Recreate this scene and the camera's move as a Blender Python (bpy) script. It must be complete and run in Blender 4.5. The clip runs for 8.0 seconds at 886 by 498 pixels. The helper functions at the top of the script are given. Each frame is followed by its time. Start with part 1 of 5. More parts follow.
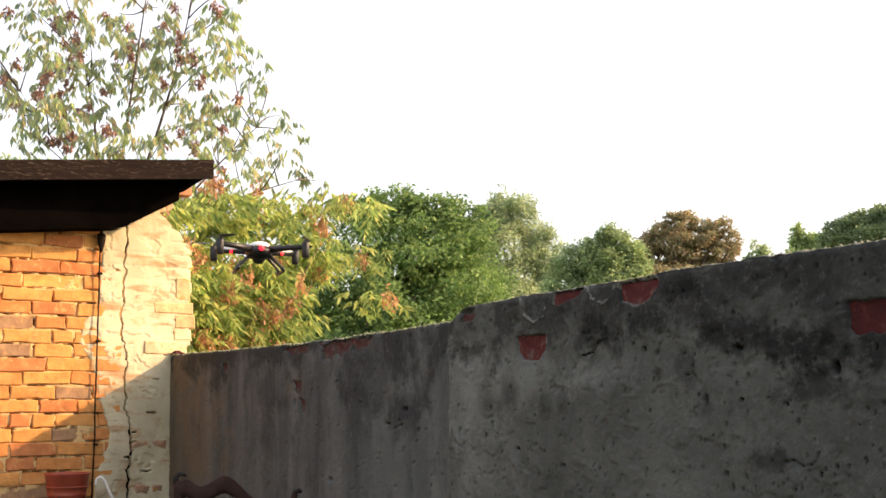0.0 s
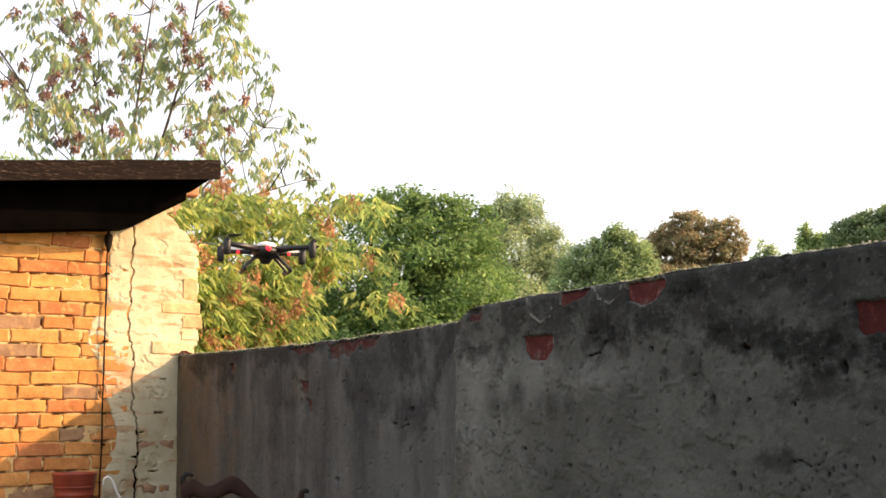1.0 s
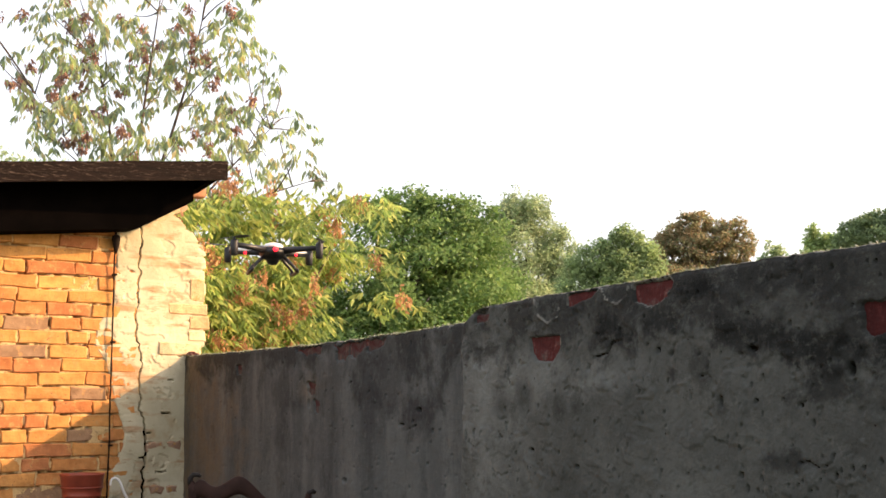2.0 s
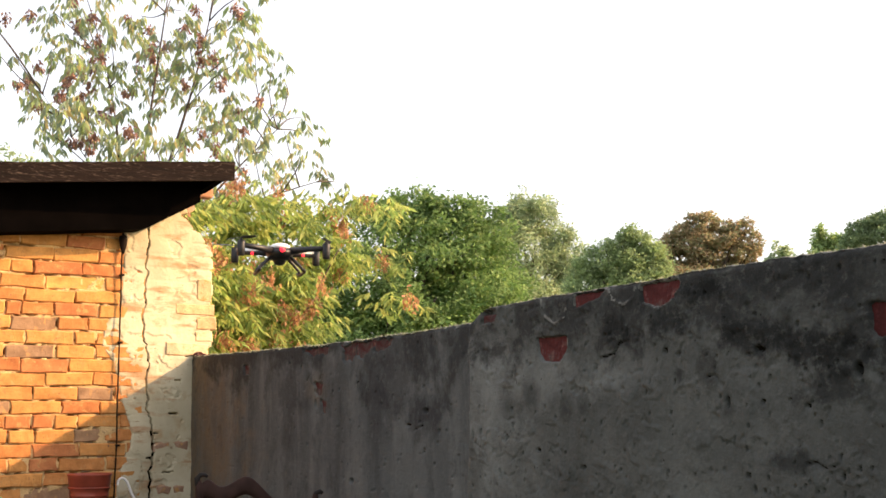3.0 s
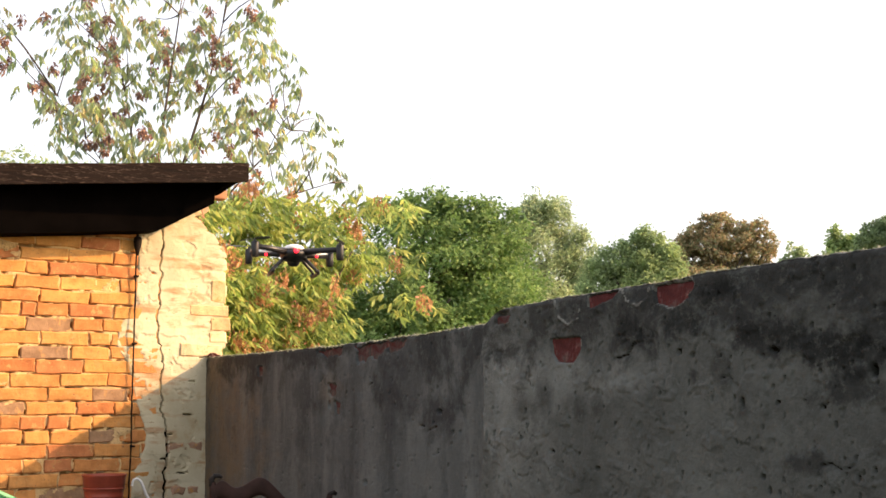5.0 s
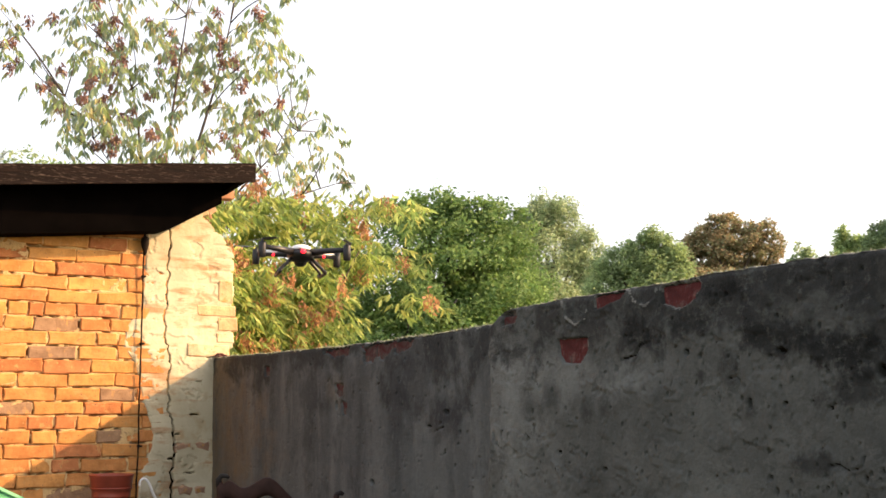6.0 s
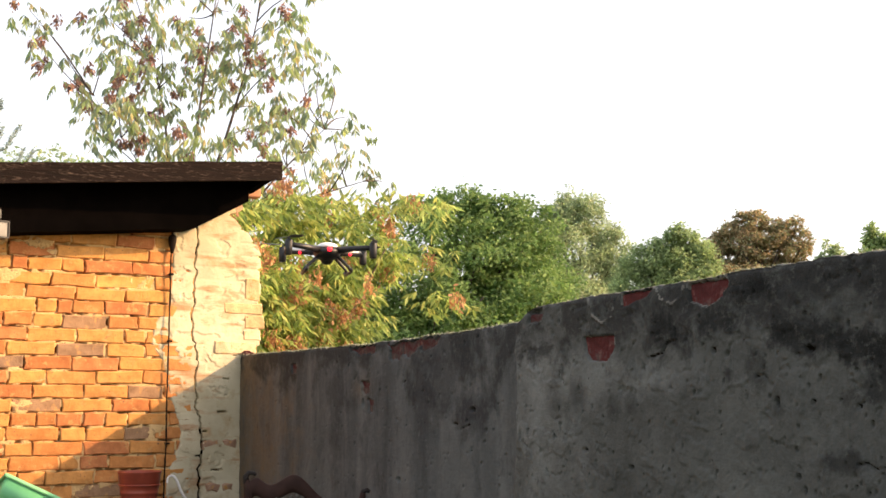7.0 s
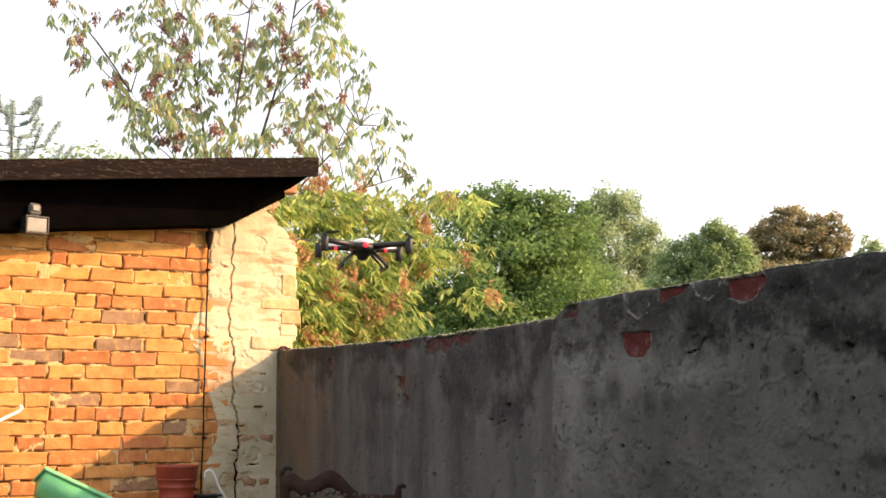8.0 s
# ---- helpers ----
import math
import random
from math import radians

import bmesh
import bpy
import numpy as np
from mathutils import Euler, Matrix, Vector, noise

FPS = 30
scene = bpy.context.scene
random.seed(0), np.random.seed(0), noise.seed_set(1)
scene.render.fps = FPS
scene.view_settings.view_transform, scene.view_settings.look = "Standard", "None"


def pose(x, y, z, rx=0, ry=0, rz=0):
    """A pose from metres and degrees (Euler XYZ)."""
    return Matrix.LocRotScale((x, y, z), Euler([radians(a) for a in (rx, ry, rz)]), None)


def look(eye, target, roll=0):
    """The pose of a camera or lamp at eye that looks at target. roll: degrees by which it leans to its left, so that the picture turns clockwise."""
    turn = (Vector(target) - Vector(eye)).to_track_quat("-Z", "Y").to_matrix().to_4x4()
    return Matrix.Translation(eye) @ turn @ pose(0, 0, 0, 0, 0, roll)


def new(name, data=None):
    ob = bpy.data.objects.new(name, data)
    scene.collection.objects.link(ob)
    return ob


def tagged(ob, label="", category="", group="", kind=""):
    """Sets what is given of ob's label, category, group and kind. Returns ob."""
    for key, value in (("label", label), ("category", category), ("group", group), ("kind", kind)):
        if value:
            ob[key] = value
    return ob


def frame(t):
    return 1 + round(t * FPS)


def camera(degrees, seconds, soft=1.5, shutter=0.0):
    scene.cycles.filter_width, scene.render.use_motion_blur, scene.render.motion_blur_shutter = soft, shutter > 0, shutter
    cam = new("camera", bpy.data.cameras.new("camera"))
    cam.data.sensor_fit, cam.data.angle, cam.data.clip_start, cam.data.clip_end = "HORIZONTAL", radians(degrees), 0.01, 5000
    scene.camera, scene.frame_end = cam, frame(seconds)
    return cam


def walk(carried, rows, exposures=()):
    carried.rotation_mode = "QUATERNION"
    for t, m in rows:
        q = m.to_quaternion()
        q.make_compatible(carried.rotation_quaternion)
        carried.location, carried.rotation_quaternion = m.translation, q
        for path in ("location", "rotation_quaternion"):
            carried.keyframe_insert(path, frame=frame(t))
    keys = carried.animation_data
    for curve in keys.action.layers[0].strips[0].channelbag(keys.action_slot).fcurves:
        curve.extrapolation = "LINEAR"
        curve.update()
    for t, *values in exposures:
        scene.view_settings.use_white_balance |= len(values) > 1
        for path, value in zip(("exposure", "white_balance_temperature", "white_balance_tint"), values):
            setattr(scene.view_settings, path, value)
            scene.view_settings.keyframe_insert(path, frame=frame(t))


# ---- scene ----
cam = camera(38.0, 8.0, soft=1.6)
EYE = 1.5
# seconds, yaw, pitch, roll: the camera turns slowly where it stands
TURNS = [
    (0.0, -35.353, 7.373, 0.447), (0.5, -35.202, 7.377, 0.448), (1.0, -35.052, 7.381, 0.427), (1.5, -34.893, 7.405, 0.430),
    (3.0, -34.438, 7.439, 0.392), (3.5, -34.282, 7.464, 0.354), (4.0, -34.133, 7.467, 0.338), (4.5, -33.975, 7.478, 0.368),
    (6.0, -33.527, 7.508, 0.287), (6.5, -33.197, 7.503, 0.250), (7.0, -32.367, 7.410, 0.193), (7.5, -31.548, 7.314, 0.079),
    (8.0, -30.792, 7.229, -0.024),
]
walk(cam, [(t, pose(0, 0, EYE, 90 + pitch, roll, yaw)) for t, yaw, pitch, roll in TURNS], [(0.0, 1.77, 7000, 15), (8.0, 1.77, 7000, 15)])

# ---- light: low warm evening sun over the boundary wall, pale sky ----
SUN = Vector((1.3, -1.0, 0.812)).normalized()
world = bpy.data.worlds.new("sky")
scene.world = world
world.use_nodes = True
wn = world.node_tree
sky = wn.nodes.new("ShaderNodeTexSky")
sky.sky_type = "NISHITA"
sky.sun_disc = False
sky.sun_elevation = math.asin(SUN.z)
sky.sun_rotation = math.atan2(SUN.x, SUN.y)
sky.air_density, sky.dust_density, sky.ozone_density = 1.0, 4.0, 0.5
haze = wn.nodes.new("ShaderNodeMix")  # even pale haze over the whole sky
haze.data_type = "RGBA"
haze.inputs[0].default_value = 0.6
haze.inputs[7].default_value = (2.7, 2.72, 2.75, 1)
wn.links.new(sky.outputs[0], haze.inputs[6])
wn.links.new(haze.outputs[2], wn.nodes["Background"].inputs[0])
wn.nodes["Background"].inputs[1].default_value = 0.15
sun_data = bpy.data.lights.new("sun", "SUN")
sun_data.energy, sun_data.angle, sun_data.color = 2.4, radians(0.6), (1.0, 0.665, 0.375)
sun = new("sun", sun_data)
sun.matrix_world = look(SUN * 40, (0, 0, 0))


# ---- materials ----
class Nodes:
    """Short hand for a node material."""

    def __init__(self, name, rough=0.8, metal=0.0, spec=0.4):
        self.mat = bpy.data.materials.new(name)
        self.mat.use_nodes = True
        self.tree = self.mat.node_tree
        self.bsdf = self.tree.nodes["Principled BSDF"]
        self.bsdf.inputs["Roughness"].default_value = rough
        self.bsdf.inputs["Metallic"].default_value = metal
        self.bsdf.inputs["Specular IOR Level"].default_value = spec
        self.coord = self.add("ShaderNodeTexCoord").outputs["Object"]

    def add(self, kind, **values):
        node = self.tree.nodes.new(kind)
        for key, value in values.items():
            node.inputs[key.replace("_", " ")].default_value = value
        return node

    def link(self, a, b):
        self.tree.links.new(a, b)

    def moved(self, scale=(1, 1, 1), shift=None):
        node = self.add("ShaderNodeMapping", Scale=scale)
        self.link(self.coord, node.inputs["Vector"])
        if shift is not None:
            self.link(shift, node.inputs["Location"])
        return node.outputs[0]

    def noise(self, scale, detail=4.0, rough=0.55, vector=None, warp=0.0):
        node = self.add("ShaderNodeTexNoise", Scale=scale, Detail=detail, Roughness=rough, Distortion=warp)
        self.link(self.coord if vector is None else vector, node.inputs["Vector"])
        return node.outputs["Fac"]

    def ramp(self, fac, *stops):
        node = self.add("ShaderNodeValToRGB")
        marks = node.color_ramp.elements
        while len(marks) < len(stops):
            marks.new(0.5)
        for mark, (place, colour) in zip(marks, stops):
            mark.position = place
            mark.color = (*colour, 1) if len(colour) == 3 else colour
        self.link(fac, node.inputs[0])
        return node.outputs[0]

    def mask(self, fac, low, high, most=1.0):
        return self.ramp(fac, (low, (0, 0, 0)), (high, (most, most, most)))

    def mix(self, fac, a, b, mode="MIX"):
        node = self.tree.nodes.new("ShaderNodeMix")
        node.data_type, node.blend_type = "RGBA", mode
        for socket, value in ((node.inputs[0], fac), (node.inputs[6], a), (node.inputs[7], b)):
            if isinstance(value, (int, float)):
                socket.default_value = value
            elif isinstance(value, tuple):
                socket.default_value = (*value, 1)
            else:
                self.link(value, socket)
        return node.outputs[2]

    def colour(self, socket):
        if isinstance(socket, tuple):
            self.bsdf.inputs["Base Color"].default_value = (*socket, 1)
        else:
            self.link(socket, self.bsdf.inputs["Base Color"])

    def bump(self, height, strength=0.4, distance=0.01):
        node = self.add("ShaderNodeBump", Strength=strength, Distance=distance)
        self.link(height, node.inputs["Height"])
        self.link(node.outputs[0], self.bsdf.inputs["Normal"])

    def chance(self):
        return self.add("ShaderNodeObjectInfo").outputs["Random"]

    def island(self):
        return self.add("ShaderNodeNewGeometry").outputs["Random Per Island"]


def plain(name, colour, rough=0.5, metal=0.0, vary=0.25, scale=20.0, bump=0.1, spec=0.4):
    n = Nodes(name, rough, metal, spec)
    dark = tuple(c * (1 - vary) for c in colour)
    light = tuple(min(1, c * (1 + vary)) for c in colour)
    f = n.noise(scale, 5)
    n.colour(n.ramp(f, (0.3, dark), (0.7, light)))
    n.bump(n.noise(scale * 6, 3), bump, 0.004)
    return n.mat


def brick_material(name="weathered_brick", tones=((0.52, 0.240, 0.080), (0.61, 0.325, 0.106), (0.54, 0.255, 0.083), (0.50, 0.205, 0.074), (0.60, 0.305, 0.094), (0.46, 0.180, 0.070))):
    n = Nodes(name, 0.9, 0, 0.2)
    r = n.chance()
    base = n.ramp(r, *[(i / len(tones), c) for i, c in enumerate(tones)])
    shift = n.add("ShaderNodeMath")
    shift.operation = "MULTIPLY"
    shift.inputs[1].default_value = 37.0
    n.link(r, shift.inputs[0])
    v = n.moved(shift=shift.outputs[0])
    tone = n.ramp(n.noise(14, 5, 0.6, v), (0.3, (0.66, 0.60, 0.56)), (0.7, (1.12, 1.1, 1.06)))
    c = n.mix(1.0, base, tone, "MULTIPLY")
    c = n.mix(n.mask(n.noise(22, 6, 0.65, v), 0.56, 0.66), c, (0.48, 0.26, 0.10))
    c = n.mix(n.mask(n.noise(60, 4, 0.6, v), 0.63, 0.72), c, (0.16, 0.09, 0.06))
    n.colour(c)
    n.bump(n.noise(70, 6, 0.65, v), 0.7, 0.006)
    return n.mat


def mortar_material():
    n = Nodes("lime_mortar", 0.95, 0, 0.1)
    c = n.ramp(n.noise(9, 6, 0.6), (0.3, (0.50, 0.33, 0.15)), (0.7, (0.61, 0.42, 0.21)))
    c = n.mix(n.mask(n.noise(40, 4), 0.6, 0.7), c, (0.2, 0.13, 0.08))
    n.colour(c)
    n.bump(n.noise(90, 5), 0.8, 0.008)
    return n.mat


def plaster_material():
    n = Nodes("cracked_lime_plaster", 0.92, 0, 0.15)
    c = n.ramp(n.noise(2.2, 6, 0.6), (0.3, (0.40, 0.35, 0.235)), (0.55, (0.53, 0.475, 0.335)), (0.75, (0.60, 0.555, 0.41)))
    stain = n.mask(n.noise(6, 5, 0.65), 0.55, 0.72)
    c = n.mix(stain, c, (0.38, 0.27, 0.15))
    brickish = n.mask(n.noise(7, 5, 0.6, n.moved((0.45, 1, 1.7))), 0.57, 0.67, 0.8)
    c = n.mix(brickish, c, (0.36, 0.19, 0.09))
    c = n.mix(n.mask(n.noise(26, 5, 0.7, n.moved((0.6, 1, 1.6))), 0.62, 0.69), c, (0.25, 0.18, 0.11))
    n.colour(c)
    n.bump(n.noise(45, 6, 0.62), 0.35, 0.006)
    return n.mat


def total(n, a, b, factor=1.0):
    """b + factor * a."""
    node = n.add("ShaderNodeMath")
    node.operation = "MULTIPLY_ADD"
    n.link(a, node.inputs[0])
    node.inputs[1].default_value = factor
    n.link(b, node.inputs[2])
    return node.outputs[0]


def lichen(n, low, high, most, scale=3.6):
    """Ragged blackening, thickest along the wall's head."""
    split = n.add("ShaderNodeSeparateXYZ")
    n.link(n.coord, split.inputs[0])
    rise = n.add("ShaderNodeMapRange", From_Min=1.45, From_Max=1.88, To_Min=-0.16, To_Max=0.14)
    n.link(split.outputs[2], rise.inputs[0])
    return n.mask(total(n, n.noise(scale, 9, 0.66, warp=0.3), rise.outputs[0]), low, high, most)


def stain(n, c, colour, ragged, along, z, wide, tall, most=0.7, soft=0.45):
    """A blot of its own shape on the boundary wall, at a place along it and a height."""
    scale = (1 / wide, 1 / wide, 1 / tall)
    far = n.add("ShaderNodeVectorMath")
    far.operation = "DISTANCE"
    n.link(n.moved(scale), far.inputs[0])
    far.inputs[1].default_value = ((3.033 - 0.1132 * along) * scale[0], (6.990 - 0.9936 * along) * scale[1], z * scale[2])
    edge = total(n, ragged, far.outputs["Value"], 3.6)
    shifted = n.add("ShaderNodeMapRange", From_Min=2.95, From_Max=2.95 - 1.7 * soft, To_Min=0.0, To_Max=most)
    n.link(edge, shifted.inputs[0])
    return n.mix(shifted.outputs[0], c, colour)


def concrete_material():
    """Older, smoother render with soft run-off streaks."""
    n = Nodes("streaked_cement_render", 0.94, 0, 0.15)
    c = n.ramp(n.noise(2.4, 8, 0.6, warp=0.3), (0.3, (0.074, 0.081, 0.081)), (0.5, (0.094, 0.102, 0.101)), (0.72, (0.116, 0.124, 0.121)))
    c = n.mix(n.mask(n.noise(5.0, 4, 0.5, n.moved((1, 1, 0.12))), 0.46, 0.66, 0.75), c, (0.050, 0.055, 0.057))
    c = n.mix(n.mask(n.noise(11, 5, 0.6, n.moved((1, 1, 0.14))), 0.52, 0.72, 0.5), c, (0.138, 0.147, 0.141))
    c = n.mix(n.mask(n.noise(9, 9, 0.7, n.moved((1, 1, 0.6)), 0.3), 0.54, 0.66, 0.6), c, (0.036, 0.039, 0.041))
    ragged = n.noise(5.0, 9, 0.7)
    # ochre paints light bounced off the shed and rusty spots; sooty runs under the wall's head
    for blot in ((0.05, 1.55, 0.80, 0.75, 0.62), (0.10, 1.05, 0.95, 0.6, 0.6), (0.10, 1.80, 0.60, 0.14, 0.6), (1.85, 1.62, 0.16, 0.07, 0.4)):
        c = stain(n, c, (0.150, 0.105, 0.058), ragged, *blot, soft=0.9)
    for blot in ((2.95, 1.52, 0.17, 0.11, 0.9), (2.75, 1.70, 0.26, 0.20, 0.6), (1.55, 1.55, 0.12, 0.30, 0.6), (2.10, 1.45, 0.16, 0.35, 0.45), (1.70, 1.56, 0.12, 0.06, 0.7), (2.50, 1.60, 0.14, 0.25, 0.5)):
        c = stain(n, c, (0.028, 0.030, 0.032), ragged, *blot)
    c = n.mix(lichen(n, 0.49, 0.60, 0.82), c, (0.023, 0.025, 0.025))
    c = n.mix(n.mask(n.noise(30, 8, 0.78), 0.54, 0.68, 0.45), c, (0.132, 0.139, 0.132))
    c = n.mix(n.mask(n.noise(14, 10, 0.80, n.moved((1, 1, 0.5))), 0.54, 0.66, 0.5), c, (0.042, 0.044, 0.044))
    c = n.mix(n.mask(n.noise(34, 5, 0.6, n.moved((1, 1, 0.6))), 0.71, 0.74), c, (0.014, 0.015, 0.017))
    n.colour(c)
    n.bump(n.mix(0.5, n.noise(26, 8, 0.7), n.noise(110, 4, 0.6)), 0.6, 0.008)
    return n.mat


def rough_concrete_material():
    """Coarse olive-grey render, blackened in blots towards its head."""
    n = Nodes("coarse_cement_render", 0.95, 0, 0.15)
    c = n.ramp(n.noise(3.0, 9, 0.66, warp=0.2), (0.34, (0.060, 0.064, 0.060)), (0.5, (0.080, 0.085, 0.080)), (0.66, (0.102, 0.108, 0.101)))
    c = n.mix(n.mask(n.noise(8, 10, 0.74, n.moved((1, 1, 1.6)), 0.3), 0.52, 0.64, 0.65), c, (0.046, 0.048, 0.045))
    ragged = n.noise(8.0, 9, 0.72)
    for blot in ((3.44, 1.58, 0.20, 0.26, 0.95), (3.80, 1.61, 0.38, 0.10, 0.75), (4.20, 1.62, 0.28, 0.08, 0.5), (3.55, 1.30, 0.35, 0.16, 0.5)):
        c = stain(n, c, (0.168, 0.178, 0.172), ragged, *blot, soft=0.7)
    # the far stretch is darker, most of all towards its head
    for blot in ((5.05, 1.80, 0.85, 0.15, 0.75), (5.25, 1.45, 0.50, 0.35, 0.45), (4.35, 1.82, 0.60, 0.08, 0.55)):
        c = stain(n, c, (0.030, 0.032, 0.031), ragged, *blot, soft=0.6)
    c = n.mix(lichen(n, 0.52, 0.62, 0.75, 6.0), c, (0.020, 0.021, 0.021))
    for blot in ((4.62, 1.838, 0.085, 0.042, 0.95), (4.20, 1.745, 0.09, 0.055, 0.7), (4.80, 1.690, 0.16, 0.050, 0.78), (4.99, 1.664, 0.12, 0.042, 0.82), (5.10, 1.630, 0.12, 0.055, 0.75),
                 (4.61, 1.625, 0.040, 0.055, 0.5), (3.58, 1.535, 0.06, 0.050, 0.45), (3.72, 1.570, 0.055, 0.060, 0.55), (4.02, 1.530, 0.034, 0.045, 0.42), (3.93, 1.528, 0.045, 0.055, 0.42), (4.45, 1.75, 0.11, 0.06, 0.8),
                 (5.07, 1.560, 0.13, 0.045, 0.7), (4.90, 1.385, 0.09, 0.035, 0.6), (4.68, 1.525, 0.040, 0.055, 0.45), (5.25, 1.64, 0.10, 0.05, 0.85)):
        c = stain(n, c, (0.010, 0.011, 0.011), ragged, *blot, soft=0.42)
    c = n.mix(n.mask(n.noise(26, 10, 0.80, n.moved((1, 1, 1.3))), 0.53, 0.66, 0.5), c, (0.124, 0.132, 0.120))
    c = n.mix(n.mask(n.noise(15, 10, 0.80), 0.54, 0.64, 0.5), c, (0.040, 0.042, 0.038))
    c = n.mix(n.mask(n.noise(38, 6, 0.66, n.moved((1, 1, 0.7))), 0.685, 0.705), c, (0.012, 0.012, 0.013))
    n.colour(c)
    n.bump(n.mix(0.45, n.noise(22, 9, 0.72), n.noise(80, 5, 0.68)), 0.9, 0.010)
    return n.mat


def red_brick_material(name="exposed_red_brick", film=0.54, tones=((0.036, 0.008, 0.008), (0.088, 0.019, 0.018), (0.13, 0.050, 0.044))):
    n = Nodes(name, 0.88, 0, 0.2)
    c = n.ramp(n.noise(16, 6, 0.65), (0.3, tones[0]), (0.55, tones[1]), (0.72, tones[2]))
    c = n.mix(n.mask(n.noise(18, 6, 0.7), film - 0.03, film + 0.10), c, (0.060, 0.049, 0.046))
    c = n.mix(n.mask(n.noise(34, 7, 0.72), 0.56, 0.66, 0.6), c, tuple(1.6 * k for k in tones[2]))
    n.colour(c)
    n.bump(n.noise(60, 5), 0.7, 0.006)
    return n.mat


def dark_wood_material():
    n = Nodes("tarred_board", 0.85, 0, 0.12)
    grain = n.noise(9, 6, 0.6, n.moved((0.35, 1.5, 6)), 1.6)
    c = n.ramp(grain, (0.3, (0.005, 0.003, 0.0025)), (0.6, (0.011, 0.006, 0.0048)), (0.8, (0.022, 0.0125, 0.010)))
    flake = n.mask(n.noise(16, 7, 0.72, n.moved((0.5, 1, 2.0)), 3.0), 0.55, 0.66, 0.8)
    c = n.mix(flake, c, (0.11, 0.078, 0.062))
    n.colour(c)
    n.bump(grain, 0.6, 0.006)
    return n.mat


def leaf_material(name, *colours, see=0.45):
    n = Nodes(name, 0.55, 0, 0.25)
    stops = [((i + 0.0) / len(colours), c) for i, c in enumerate(colours)]
    c = n.ramp(n.island(), *stops)
    c = n.mix(1.0, c, n.ramp(n.noise(1.6, 3), (0.3, (0.7, 0.72, 0.7)), (0.7, (1.2, 1.2, 1.1))), "MULTIPLY")
    n.colour(c)
    glow = n.tree.nodes.new("ShaderNodeBsdfTranslucent")
    n.link(c, glow.inputs[0])
    blend = n.tree.nodes.new("ShaderNodeMixShader")
    blend.inputs[0].default_value = see
    n.link(n.bsdf.outputs[0], blend.inputs[1])
    n.link(glow.outputs[0], blend.inputs[2])
    n.link(blend.outputs[0], n.tree.nodes["Material Output"].inputs["Surface"])
    return n.mat


BRICK_GREY = brick_material("burnt_grey_brick", ((0.27, 0.175, 0.115), (0.32, 0.20, 0.12)))
WASHED = brick_material("limewashed_brick", ((0.60, 0.47, 0.29), (0.57, 0.40, 0.22), (0.62, 0.51, 0.34)))
BRICK_DIM = brick_material("dusty_brown_brick", ((0.36, 0.23, 0.16), (0.41, 0.27, 0.19)))
BRICK_RED = brick_material("red_brick", ((0.50, 0.20, 0.08), (0.45, 0.18, 0.075)))
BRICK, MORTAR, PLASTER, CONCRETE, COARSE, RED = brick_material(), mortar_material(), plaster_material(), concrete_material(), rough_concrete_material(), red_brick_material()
FADED = red_brick_material("filmed_red_brick", 0.44)
# darker copy of the red brick, a deep recess's shade in its colour
RED_SHADED = red_brick_material("recess_shaded_brick", 0.62, ((0.030, 0.005, 0.005), (0.052, 0.009, 0.009), (0.066, 0.016, 0.015)))
WOOD = dark_wood_material()
# the deep shade under the eaves is put into this near-black timber colour
SOFFIT = plain("eaves_shade_timber", (0.0016, 0.0012, 0.0011), 0.95, spec=0.02, vary=0.5, scale=8, bump=0.3)
BARK = plain("grey_brown_bark", (0.075, 0.06, 0.05), 0.9, vary=0.4, scale=12, bump=0.5)
# near-black colour that paints the shade inside cracks and pits
RECESS_SHADE = plain("shade_in_recess", (0.010, 0.008, 0.006), 0.97, spec=0.03)
# broken mortar at the rims; on the wall's head its paleness paints sunlight
FRESH_AND_SUNLIT = plain("broken_mortar_and_sunlit_head", (0.125, 0.126, 0.115), 0.95, vary=0.45, scale=18, bump=0.5)
TIMBER = plain("reddish_timber", (0.36, 0.17, 0.09), 0.85, vary=0.35, scale=14, bump=0.4)
FELT = plain("mossy_roofing_felt", (0.07, 0.075, 0.05), 0.95, vary=0.4, scale=6, bump=0.5)
EARTH = plain("dry_grass_ground", (0.10, 0.11, 0.05), 0.95, vary=0.5, scale=3, bump=0.6)
TERRACOTTA = plain("red_plastic_pot", (0.26, 0.050, 0.028), 0.38, vary=0.2, scale=14)
GREEN = plain("green_plastic", (0.13, 0.44, 0.20), 0.38, vary=0.12, scale=8)
WHITE = plain("white_plastic", (0.78, 0.77, 0.74), 0.4, vary=0.06)
BLACK = plain("black_plastic", (0.014, 0.014, 0.016), 0.42, vary=0.3)
RUBBER = plain("black_cable", (0.014, 0.009, 0.007), 0.8, spec=0.1)
GREYWOOD = plain("weathered_timber", (0.20, 0.16, 0.12), 0.85, vary=0.35, scale=10, bump=0.4)
CHAIRWOOD = plain("brown_carved_wood", (0.028, 0.014, 0.011), 0.75, spec=0.15, vary=0.35, scale=16, bump=0.3)
BLACKWOOD = plain("blackened_backing", (0.012, 0.009, 0.008), 0.85)
CANE = plain("grey_woven_cane", (0.07, 0.065, 0.055), 0.8, vary=0.4, scale=40, bump=0.5)
GLASS = plain("milky_lamp_glass", (0.22, 0.21, 0.19), 0.15, vary=0.15, scale=25)
